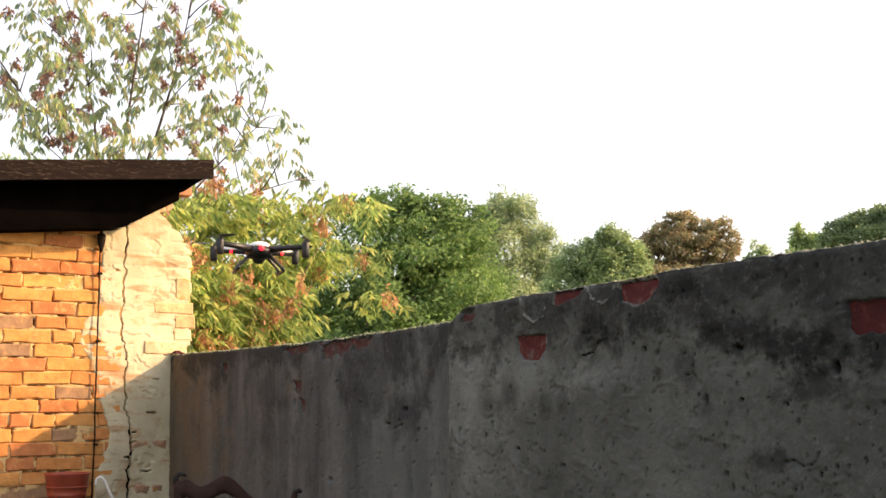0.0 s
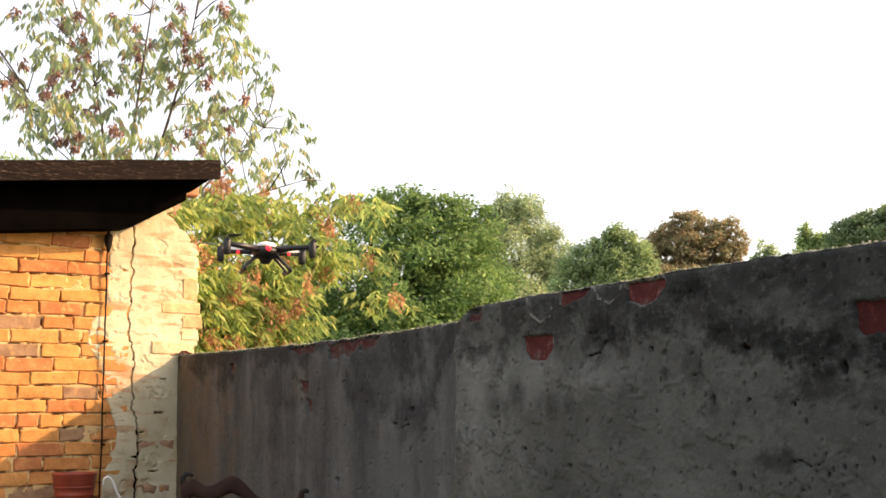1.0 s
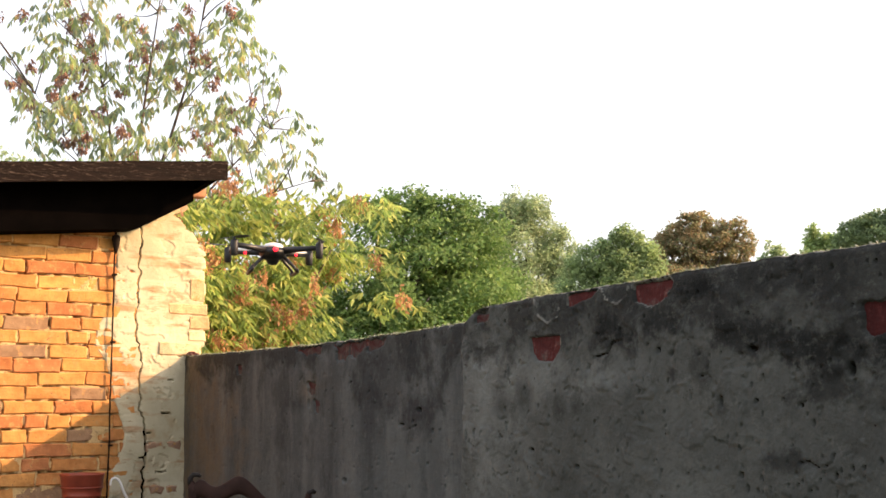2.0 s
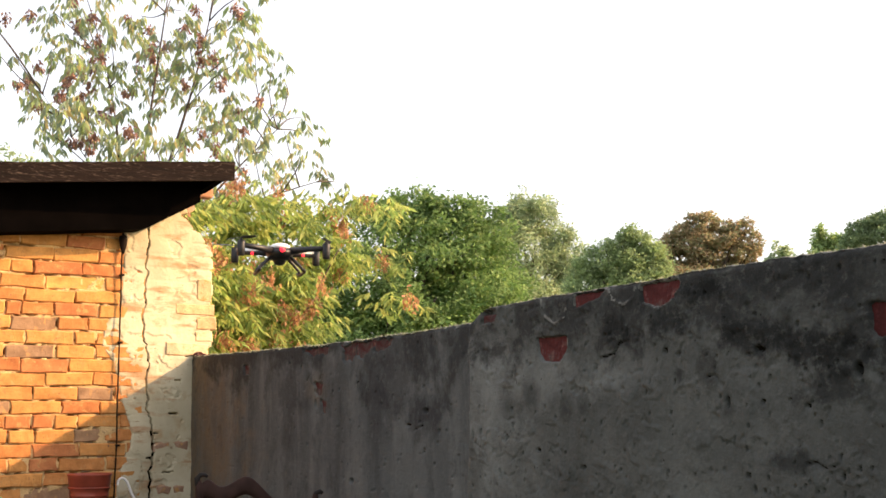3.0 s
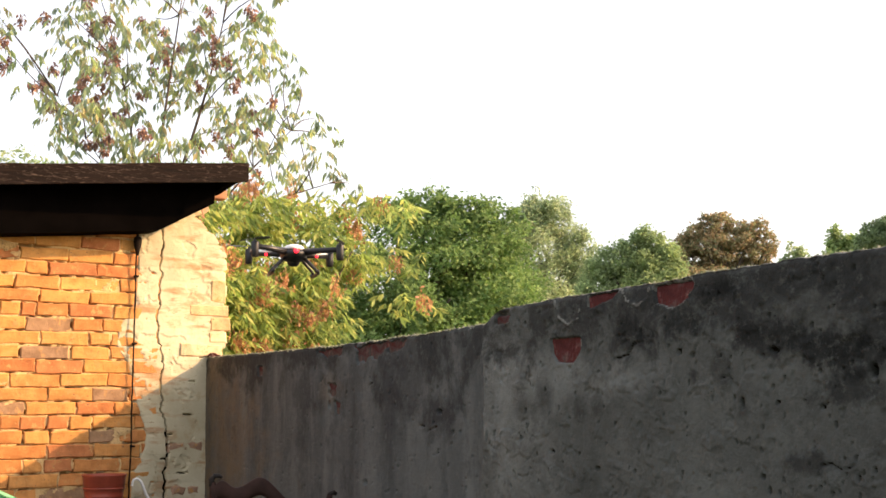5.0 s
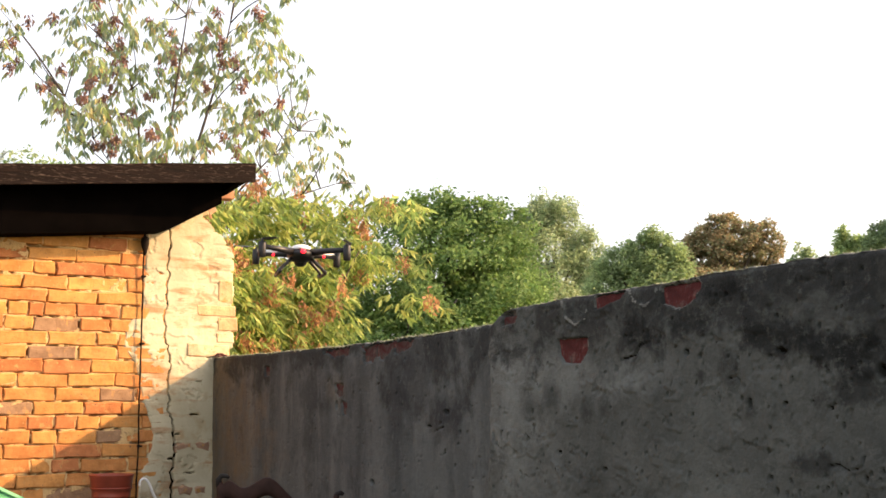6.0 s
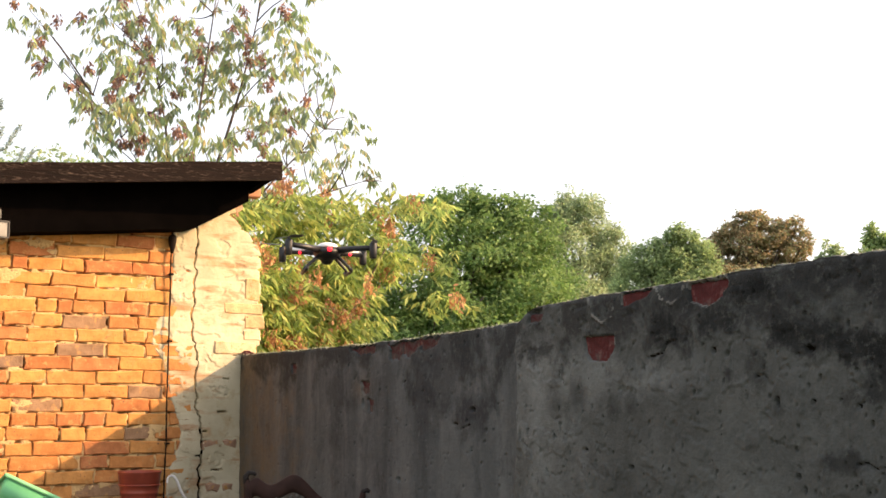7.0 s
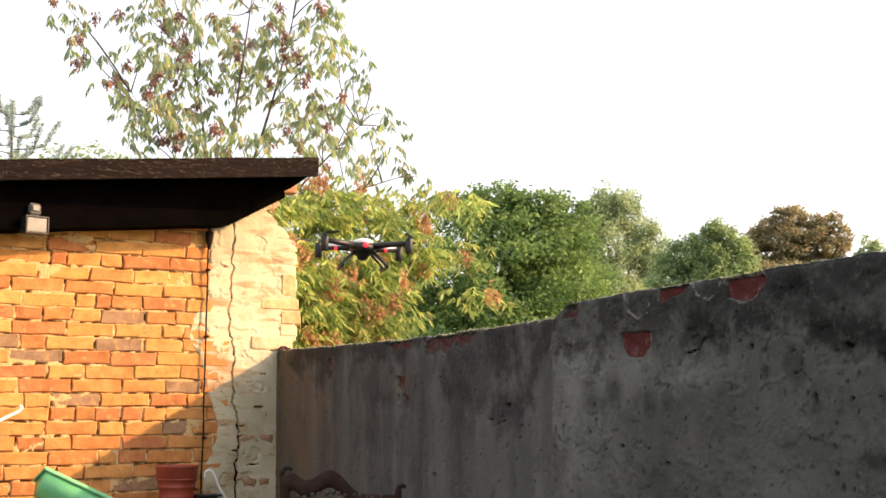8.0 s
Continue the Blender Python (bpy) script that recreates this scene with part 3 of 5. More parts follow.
def simple_tree(name, label, clumps, base, leaf, width, material, count, seed, trunk=0.09, droop=0.35, group="", loose=0.2):
    """clumps: (bearing, distance, height, radius, half height)."""
    rng = np.random.default_rng(seed)
    tree = thing(name, label, "tree", group)
    tree.matrix_world = Matrix.Translation(base)
    inv = Vector(base)
    top = max(c[2] for c in clumps)
    heart = sum((spot(c[0], c[1], c[2]) for c in clumps), Vector()) / len(clumps)
    stem = limb_path(rng, (0, 0, -0.05), (heart.x - inv.x, heart.y - inv.y, top * 0.78), 0.03, 8)
    part("trunk", tube("trunk", stem, [trunk * (1 - 0.09 * i) for i in range(9)], BARK, 9), tree)
    places = []
    volume = [c[3] * c[3] * c[4] for c in clumps]
    weight = [v ** (2 / 3) for v in volume]
    for c, w in zip(clumps, weight):
        centre = spot(c[0], c[1], c[2]) - inv
        start = stem[min(8, max(2, int(8 * (centre.z * 0.75) / (top * 0.78))))]
        part("limb", tube("limb", limb_path(rng, start, centre), [trunk * 0.4 * (1 - 0.13 * i) for i in range(7)], BARK, 6), tree)
        n = int(count * w / sum(weight))
        subs = 26
        hubs = in_clump(rng, centre, c[3], c[4], subs, 0.55)
        for h in hubs:
            places.append(h + rng.normal(size=(n // subs, 3)) * np.array([c[3], c[3], c[4]]) * loose)
    part("crown", leaf_mesh("crown", np.concatenate(places), leaf, width, material, rng, droop), tree)
    return tree


def elder_tree():
    rng = np.random.default_rng(11)
    base = spot(-21.8, 10.6, 0)
    tree = thing("elder_tree", "box elder with sparse yellowing leaves and reddish seed clusters", "tree")
    tree.matrix_world = Matrix.Translation(base)

    def local(bearing, slope, dist=None):
        dist = rng.uniform(9.7, 11.0) if dist is None else dist
        return spot(bearing, dist, EYE + slope * dist) - base

    stems = []
    for b0, b1, s1, r in ((-20.2, -19.2, 0.290, 0.017), (-20.9, -22.2, 0.345, 0.022), (-21.4, -24.2, 0.335, 0.021), (-23.2, -27.6, 0.235, 0.014), (-20.9, -16.2, 0.262, 0.0075), (-23.6, -29.6, 0.188, 0.014)):
        foot = Vector((rng.uniform(-0.12, 0.12), rng.uniform(-0.1, 0.1), -0.05))
        mid = local(b0, 0.15, 10.4)
        tip = local(b1, s1, 10.4)
        pts = [foot, foot.lerp(mid, 0.5) + Vector((0.03, 0, 0)), mid] + limb_path(rng, mid, tip, 0.03, 8)[1:]
        part("stem", tube("stem", pts, [r * (1 - 0.085 * i) for i in range(len(pts))], BARK, 8), tree)
        stems.append(pts)
    knots = [p for s in stems for p in s[3:-1]]
    # sprays of the open crown: bearing and slope of each
    sprays = [(-14.02, 0.3091), (-14.53, 0.2974), (-14.63, 0.2819), (-15.65, 0.2743), (-16.04, 0.2636), (-16.18, 0.2504), (-16.92, 0.2445), (-17.54, 0.2384), (-18.15, 0.2412), (-19.02, 0.2353), (-17.19, 0.2291), (-18.54, 0.2237), (-17.57, 0.2925), (-17.23, 0.2808), (-18.22, 0.2706), (-17.18, 0.3102), (-19.17, 0.3012), (-19.69, 0.2880), (-18.41, 0.3140), (-20.91, 0.3121), (-21.05, 0.2985), (-22.68, 0.3183), (-22.96, 0.2977), (-18.97, 0.2691), (-20.46, 0.2750), (-22.48, 0.2675), (-22.97, 0.2793), (-19.73, 0.2585), (-21.47, 0.2645), (-20.26, 0.2363), (-23.50, 0.2613)]
    right_sprays = [(-23.99, 0.2845), (-24.48, 0.3080), (-25.39, 0.2945), (-25.02, 0.2759), (-26.04, 0.2856), (-25.63, 0.3179), (-26.81, 0.2766), (-27.33, 0.2630), (-24.66, 0.2436), (-26.06, 0.2396), (-27.09, 0.2399), (-28.11, 0.2356), (-28.38, 0.2219), (-27.35, 0.2240), (-26.33, 0.2214), (-25.31, 0.2256), (-19.54, 0.2133), (-17.34, 0.2137), (-21.53, 0.2124), (-23.03, 0.2178), (-24.29, 0.2275), (-20.79, 0.2097), (-26.85, 0.2034), (-28.00, 0.2059), (-29.15, 0.1902), (-29.66, 0.1834), (-26.09, 0.2032), (-25.06, 0.2119), (-24.02, 0.2410), (-22.25, 0.2468), (-21.70, 0.2875)]
    more = [(-25.84, 0.1895), (-27.11, 0.1876), (-26.10, 0.1738), (-25.09, 0.1780), (-19.87, 0.3364), (-22.40, 0.3436), (-24.45, 0.3406), (-18.38, 0.3323), (-26.52, 0.3370)]
    leaves, turns, seeds = [], [], []
    for b, s in sprays + right_sprays + more:
        hub = local(b, s)
        near = min(knots, key=lambda k: (k - hub).length + 0.6 * max(0, k.z - hub.z + 0.2))
        part("branch", tube("branch", limb_path(rng, near, hub, 0.06), [0.0065 - 0.0007 * i for i in range(7)], BARK, 5), tree)
        for _ in range(5 if b > -16.3 else 11 if b > -25.8 else 6):
            at = np.array(hub) + rng.normal(size=3) * np.array([0.08, 0.08, 0.065])
            p, h = compound_leaf(rng, at, rng.uniform(0.07, 0.13), 3, (0.8, 1.7))
            leaves += p
            turns += h
        if rng.uniform() < (0.8 if b > -25.8 else 0.12):
            for _ in range(rng.integers(1, 4)):
                at = np.array(hub) + rng.normal(size=3) * 0.13
                seeds.append(in_clump(rng, at, 0.042, 0.060, 46, 0.0))
    part("crown", leaf_mesh("crown", leaves, 0.088, 0.29, LEAF_ELDER, rng, 1.0, turns), tree)
    low, low_turns, low_seeds = [], [], []
    tufts = []
    toward = np.array((-base.x, -base.y, 0.0)) / math.hypot(base.x, base.y)
    while len(tufts) < 210:
        b = rng.uniform(-33.0, -22.6)
        lid = 0.174 + 0.012 * wobble(b, 0, 0, 0.9) - 0.02 * max(0, -b - 31.8)
        s = rng.uniform(0.005, lid)
        brim = -28.0 - 2.9 * min(1, max(0, (s - 0.075) / 0.06)) + 0.5 * wobble(s, 0, 3, 40)
        if (b < brim and rng.uniform() < 0.80 + 0.10 * (brim - b)) or (s > 0.125 and rng.uniform() < 0.72):
            continue
        tufts.append(np.array(local(b, s, 9.35 + 0.2 * (-b - 23) + rng.uniform(-0.5, 0.5))))
    # sprays that reach out before the darker tree
    for b, s in [(-32.20, 0.0908), (-31.86, 0.1667)]:
        tufts.append(np.array(local(b, s, 9.9)))
    for i in range(4500):
        hub = tufts[i % len(tufts)] + rng.normal(size=3) * np.array([0.085, 0.085, 0.055])
        p, h = compound_leaf(rng, hub, rng.uniform(0.07, 0.14), 3 if i % 3 else 2, (0.15, 1.0))
        low += p
        low_turns += h
        if rng.uniform() < 0.020:
            low_seeds.append(in_clump(rng, np.array(hub) + toward * rng.uniform(0.1, 0.35), 0.08, 0.11, 64, 0.0))
    part("lower_crown", leaf_mesh("lower_crown", low, 0.092, 0.26, LEAF_YELLOW, rng, 0.6, low_turns), tree, "dense drooping yellow-green foliage")
    for bunch, wing in [(q, SEED_TOP) for q in seeds] + [(q, SEED) for q in low_seeds]:
        part("seed_cluster", leaf_mesh("seed_cluster", bunch, 0.04, 0.45, wing, rng, 1.5), tree, "reddish-brown hanging seed cluster")["kind"] = "stuff"
    for b in (-23.5, -25.0, -26.6, -28.2, -29.8):
        top = local(b, 0.13, 10.3)
        part("stem", tube("stem", limb_path(rng, Vector((0, 0, -0.05)), top, 0.05, 7), [0.024 - 0.0026 * i for i in range(8)], BARK, 6), tree)


def green_tree():
    clumps = [(-31.2, 16.6, 3.35, 0.62, 0.6), (-32.8, 16.8, 3.75, 0.62, 0.58), (-33.6, 17.2, 3.4, 0.6, 0.6), (-35.0, 16.8, 3.72, 0.62, 0.55), (-36.3, 16.7, 3.35, 0.6, 0.62), (-34.2, 16.2, 3.0, 0.7, 0.6),
              (-32.0, 16.3, 2.7, 0.7, 0.6), (-36.5, 16.4, 2.6, 0.62, 0.62), (-30.6, 16.6, 2.6, 0.6, 0.6), (-34.6, 16.0, 2.25, 0.75, 0.6), (-32.6, 16.0, 2.0, 0.75, 0.6), (-36.8, 16.2, 1.9, 0.6, 0.6), (-30.4, 16.2, 1.8, 0.6, 0.6),
              (-29.2, 16.6, 3.1, 0.6, 0.6), (-29.0, 16.4, 2.2, 0.65, 0.65), (-27.4, 16.8, 2.9, 0.6, 0.6), (-27.0, 16.6, 2.0, 0.7, 0.6), (-25.2, 16.9, 2.8, 0.6, 0.6), (-25.0, 16.7, 2.0, 0.6, 0.6), (-33.8, 16.9, 3.95, 0.5, 0.4), (-36.0, 16.9, 3.8, 0.5, 0.45), (-29.9, 16.0, 1.95, 0.75, 0.6), (-28.5, 16.1, 1.9, 0.75, 0.6), (-31.2, 15.9, 1.8, 0.7, 0.6), (-36.9, 17.0, 3.05, 0.6, 0.6), (-35.6, 17.3, 2.9, 0.8, 0.6), (-33.5, 17.4, 2.7, 0.9, 0.7), (-31.0, 17.3, 2.4, 0.8, 0.6), (-29.8, 17.3, 2.6, 0.8, 0.7), (-28.4, 17.3, 2.5, 0.8, 0.7), (-36.4, 17.4, 2.6, 0.8, 0.6), (-32.14, 16.9, 4.20, 0.34, 0.32), (-33.29, 16.9, 4.23, 0.36, 0.32), (-34.18, 16.9, 4.12, 0.34, 0.3), (-34.94, 16.9, 4.17, 0.34, 0.3), (-35.96, 16.9, 4.09, 0.34, 0.32), (-31.38, 16.9, 4.06, 0.34, 0.32), (-36.79, 16.9, 3.92, 0.3, 0.34)]
    simple_tree("round_tree", "dense dark green broadleaf tree with a rounded crown", clumps, spot(-33.7, 16.8, 0), 0.066, 0.5, LEAF_GREEN, 108000, 21, 0.11, 0.5, loose=0.135)


elder_tree()
green_tree()
simple_tree("poplar", "grey-green poplar with an airy crown, paled by painted haze", [(-36.9, 60, 9.7, 1.0, 1.2), (-37.6, 60, 10.5, 0.8, 1.1), (-38.1, 60, 10.9, 0.75, 1.1), (-38.9, 60, 10.8, 0.8, 1.0), (-39.5, 60, 9.8, 0.9, 1.2), (-38.3, 60, 9.0, 1.5, 1.7), (-39.2, 60, 7.6, 1.5, 1.6), (-37.2, 60, 7.7, 1.4, 1.6), (-40.0, 60, 8.6, 0.8, 1.2), (-38.2, 60, 6.0, 2.2, 1.6)],
            spot(-38.3, 60, 0), 0.16, 0.5, LEAF_POPLAR, 46000, 31, 0.2, loose=0.19)
simple_tree("field_tree", "low mid-green broadleaf tree beyond the wall", [(-42.84, 36, 6.45, 0.36, 0.34), (-42.38, 36, 6.17, 0.36, 0.34), (-43.33, 36, 6.25, 0.36, 0.34), (-41.87, 36, 5.87, 0.4, 0.4), (-43.87, 36, 5.89, 0.4, 0.36), (-42.87, 36, 5.78, 0.6, 0.45), (-42.10, 36, 5.39, 0.6, 0.5), (-43.60, 36, 5.45, 0.6, 0.5), (-41.11, 36, 5.64, 0.5, 0.5), (-42.84, 36, 4.99, 0.9, 0.6), (-41.09, 36, 5.01, 0.7, 0.6)],
            spot(-42.3, 36, 0), 0.095, 0.55, LEAF_FIELD, 26000, 32, 0.15)
simple_tree("chestnut_tree", "broad chestnut tree with browned autumn leaves", [(-45.64, 40, 7.42, 0.3, 0.26), (-46.23, 40, 7.46, 0.34, 0.26), (-44.58, 40, 6.79, 0.36, 0.3), (-45.08, 40, 7.13, 0.34, 0.28), (-46.86, 40, 7.26, 0.34, 0.26), (-47.39, 40, 7.18, 0.3, 0.24), (-47.98, 40, 7.27, 0.18, 0.26), (-48.22, 40, 6.70, 0.26, 0.34), (-44.21, 40, 6.41, 0.34, 0.26), (-46.24, 40, 6.98, 0.62, 0.36), (-45.49, 40, 6.73, 0.6, 0.36), (-47.21, 40, 6.84, 0.56, 0.34), (-44.98, 40, 6.30, 0.6, 0.34), (-46.45, 40, 6.33, 0.8, 0.4), (-47.79, 40, 6.36, 0.46, 0.34), (-45.57, 40, 5.77, 1.1, 0.45), (-44.34, 40, 5.88, 0.6, 0.4)],
            spot(-46.0, 40, 0), 0.10, 0.5, LEAF_BROWN, 30000, 33, 0.18, loose=0.17)
for b, h, s in ((-49.2, 21.0, 34), (-49.6, 20.4, 35), (-48.9, 19.6, 36)):
    simple_tree("columnar_poplar", "slender far-off columnar poplar", [(b, 150, h - 1.5, 0.6, 1.6), (b, 150, h - 4.5, 0.9, 2.6), (b, 150, h - 9.0, 1.1, 3.5)], spot(b, 150, 0), 0.55, 0.5, LEAF_POPLAR, 1500, s, 0.3, group="far poplars")
simple_tree("bush_tree", "small light green tree behind the wall", [(-50.98, 46, 7.71, 0.2, 0.3), (-51.15, 46, 7.39, 0.35, 0.3), (-51.62, 46, 7.33, 0.4, 0.3), (-52.32, 46, 7.35, 0.4, 0.3), (-51.59, 46, 6.84, 0.9, 0.4)], spot(-51.4, 46, 0), 0.14, 0.5, LEAF_BUSH, 7000, 37, 0.14)
simple_tree("dark_tree", "dark green tree rising behind the wall", [(-52.69, 44, 7.51, 0.4, 0.3), (-53.28, 44, 7.66, 0.45, 0.3), (-53.86, 44, 7.78, 0.45, 0.3), (-54.44, 44, 7.83, 0.45, 0.35), (-55.12, 44, 7.88, 0.6, 0.4), (-52.55, 44, 7.14, 0.6, 0.4), (-53.71, 44, 7.22, 0.9, 0.4), (-54.74, 44, 7.24, 0.9, 0.4), (-55.77, 44, 7.48, 0.9, 0.6)], spot(-54.3, 44, 0), 0.12, 0.5, LEAF_DARK, 22000, 38, 0.17)
for b, h, s in ((-12.6, 6.35, 41), (-14.0, 6.5, 42), (-15.3, 6.6, 43), (-16.6, 6.4, 44), (-11.0, 6.3, 45)):
    simple_tree("shrub_tree", "green shrubby tree showing over the shed roof, paled by painted haze", [(b, 26, h - 0.1, 0.4, 0.3), (b - 0.5, 26, h - 0.5, 0.5, 0.4), (b + 0.5, 26, h - 0.6, 0.5, 0.4)], spot(b, 26, 0), 0.10, 0.5, LEAF_POPLAR, 900, s, 0.06, group="shrubs behind the shed")


def fir_tree():
    rng = np.random.default_rng(51)
    base = spot(-11.9, 20, 0)
    tree = thing("fir_tree", "blue-green conifer with upright shoots at the tip", "tree")
    tree.matrix_world = Matrix.Translation(base)
    part("trunk", tube("trunk", [(0, 0, -0.05), (0, 0, 3), (0.02, 0, 5.2), (0, 0, 6.15)], [0.14, 0.08, 0.022, 0.006], BARK, 8), tree)
    places = []
    for k in range(56):
        z = 2.2 + 3.75 * (k / 55)
        a = k * 2.4
        reach = (6.3 - z) * 0.42 + 0.10
        start = Vector((0, 0, z))
        bend = start + Vector((math.cos(a), math.sin(a), 0.12)) * reach
        tip = bend + Vector((math.cos(a) * 0.55, math.sin(a) * 0.55, 1.0)) * (0.18 + reach * 0.42)
        pts = [start, start.lerp(bend, 0.5) - Vector((0, 0, 0.02)), bend, bend.lerp(tip, 0.5), tip]
        part("branch", tube("branch", pts, [0.010, 0.008, 0.007, 0.005, 0.003], BARK, 5), tree)
        for p, q in zip(pts[1:], pts[2:]):
            for i in range(110):
                places.append(np.array(p.lerp(q, i / 110)) + rng.normal(size=3) * 0.007)
    for i in range(700):
        places.append(np.array((0, 0, 4.6 + 1.55 * i / 700)) + rng.normal(size=3) * 0.012)
    part("needles", leaf_mesh("needles", places, 0.066, 0.24, LEAF_FIR, rng, -0.8), tree)


fir_tree()

# ---- brick shed ----
FACE = 6.990
COURSE, PITCH = 0.0763, 0.280
shed = thing("brick_shed", "old orange brick shed with cracked plaster corner and dark wooden eaves", "shed")


def roof_z(x):
    """Height of the boards' underside under the sloping roof."""
    return 2.711 + (x - 1.366) * 0.0958


def wall_block(name, x0, x1, y0, y1, label=""):
    a, b = roof_z(x0) - 0.012, roof_z(x1) - 0.012
    verts = [(x0, y0, 0), (x1, y0, 0), (x1, y1, 0), (x0, y1, 0), (x0, y0, a), (x1, y0, b), (x1, y1, b), (x0, y1, a)]
    faces = [(3, 2, 1, 0), (4, 5, 6, 7), (0, 1, 5, 4), (1, 2, 6, 5), (2, 3, 7, 6), (3, 0, 4, 7)]
    return part(name, mesh(name, verts, faces, MORTAR), shed, label)


def shed_walls():
    wall_block("side_wall", 2.76, 2.98, FACE + 0.27, 10.4)
    wall_block("side_wall", -2.6, -2.36, FACE + 0.27, 10.4)
    wall_block("back_wall", -2.36, 2.76, 10.16, 10.4)
    return wall_block("wall", -2.6, 2.98, FACE + 0.047, FACE + 0.27, "crumbling lime-mortar masonry")


shed_wall = shed_walls()


def mortar_bed():
    """Uneven mortar between the bricks, washed out in places."""
    xs, zs = np.arange(0.8, 2.76, 0.011), np.arange(0.8, 2.62, 0.011)
    verts = []
    for z in zs:
        for x in xs:
            h = 0.0022 + 0.0010 * fbm(x, z, 2, 9, 3)
            gap = fbm(x, z, 7, 17, 3)
            if gap > 0.19:
                h += 0.05 * min(1, (gap - 0.19) / 0.10)
            verts.append((x, FACE + min(0.045, h), z))
    w = len(xs)
    faces = [(j * w + i, j * w + i + 1, (j + 1) * w + i + 1, (j + 1) * w + i) for j in range(len(zs) - 1) for i in range(w - 1)]
    part("mortar", mesh("mortar", verts, faces, MORTAR, True), shed_wall, "washed-out lime mortar")


mortar_bed()


def plaster_sheet():
    rng = random.Random(8)
    ends = [rng.uniform(-0.018, 0.03) for _ in range(60)]
    crack = [(1.0, 2.795), (1.12, 2.790), (1.31, 2.802), (1.484, 2.788), (1.55, 2.765), (1.627, 2.758), (1.72, 2.752), (1.817, 2.768), (1.95, 2.735), (2.072, 2.723), (2.2, 2.736), (2.363, 2.738), (2.5, 2.748), (2.75, 2.742)]
    slots = [(1.53, 2.89, 2.95), (1.36, 2.79, 2.84), (1.285, 2.76, 2.80), (1.20, 2.86, 2.93), (1.42, 2.80, 2.835), (1.72, 2.92, 2.96), (2.08, 3.06, 3.13), (2.02, 3.08, 3.13), (1.86, 2.98, 3.03), (2.33, 2.68, 2.71)]
    zs = np.arange(0.9, 2.741, 0.0055)
    near = (-0.03, -0.018, -0.011, -0.007, -0.0045, -0.0025, 0.0, 0.0025, 0.0045, 0.007, 0.011, 0.018, 0.03)

    def crack_x(z):
        for (za, xa), (zb, xb) in zip(crack, crack[1:]):
            if za <= z <= zb:
                x = xa + (xb - xa) * (z - za) / (zb - za)
                return x + 0.017 * wobble(z, 3, 0, 17) + 0.009 * wobble(z, 7, 0, 55)
        return 9.0

    verts, faces = [], []
    back = (0.004, 0.03, 0.09, 0.17, 0.26)
    w = 55 + len(near) + 70 + len(back)
    for z in zs:
        row = int(z / COURSE)
        inner = abs((z / COURSE) % 1.0 - 0.5)
        right = 3.135 + ends[row] - (0.016 if inner > 0.42 else 0)
        if z > 2.40:
            right -= (z - 2.40) ** 1.6 * 1.3
        edge = 2.585 + 0.02 * wobble(z, 0, 0, 4) + 0.018 * wobble(z, 2, 0, 15) - 0.11 * math.exp(-((z - 1.95) / 0.16) ** 2) + 0.07 * math.exp(-((z - 1.40) / 0.16) ** 2)
        cx = crack_x(z)
        wide = 0.0026 + 0.0028 * max(0, 1.75 - z) + 0.0016 * wobble(z, 9, 0, 18)
        line = min(cx, 2.9)
        for x in (*np.linspace(2.40, line - 0.04, 55), *(line + q for q in near), *np.linspace(line + 0.04, right, 70)):
            lift = 0.010 + 0.006 * fbm(x, z, 1, 3, 3) + 0.0012 * fbm(x, z, 4, 20, 3)
            joint = max(0, inner - 0.38) / 0.12
            lift -= 0.003 * joint * max(0, wobble(x, z, 3, 4)) + (0.004 * joint if x > 3.02 else 0)
            gone = fbm(x * 0.8, z, 12, 6.0, 4)
            if gone > 0.30:
                lift -= 0.005 * min(1, (gone - 0.30) / 0.05)
            fade = min(1, max(0, (x - edge) / 0.02))
            y = FACE - lift * fade + 0.03 * (1 - fade)
            k = abs(x - cx)
            if k < wide * 2:
                y += 0.055 * max(0, 1 - (k / (wide * 2)) ** 2)
            for sz, x0, x1 in slots:
                if x0 < x < x1 and abs(z - sz - 0.01 * wobble(x, sz, 0, 30)) < 0.0046:
                    y += 0.035 * min(1, (x - x0) / 0.01, (x1 - x) / 0.01)
            verts.append((x, y, z))
        for q in back:
            verts.append((right + (0.004 if q > 0.01 else 0.002), FACE + q, z))
    n = len(zs)
    faces = [(j * w + i, j * w + i + 1, (j + 1) * w + i + 1, (j + 1) * w + i) for j in range(n - 1) for i in range(w - 1)]
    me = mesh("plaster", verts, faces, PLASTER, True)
    me.materials.append(RECESS_SHADE)
    # faces deep in the crack and slots are coloured near black as shade
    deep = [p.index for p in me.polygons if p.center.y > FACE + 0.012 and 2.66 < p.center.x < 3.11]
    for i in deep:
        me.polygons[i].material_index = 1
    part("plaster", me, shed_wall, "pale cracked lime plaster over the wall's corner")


plaster_sheet()

# roof, rising gently along its front board
ROOF_A, ROOF_B = Vector((1.366, 6.690, 2.671)), Vector((3.088, 6.570, 2.836))


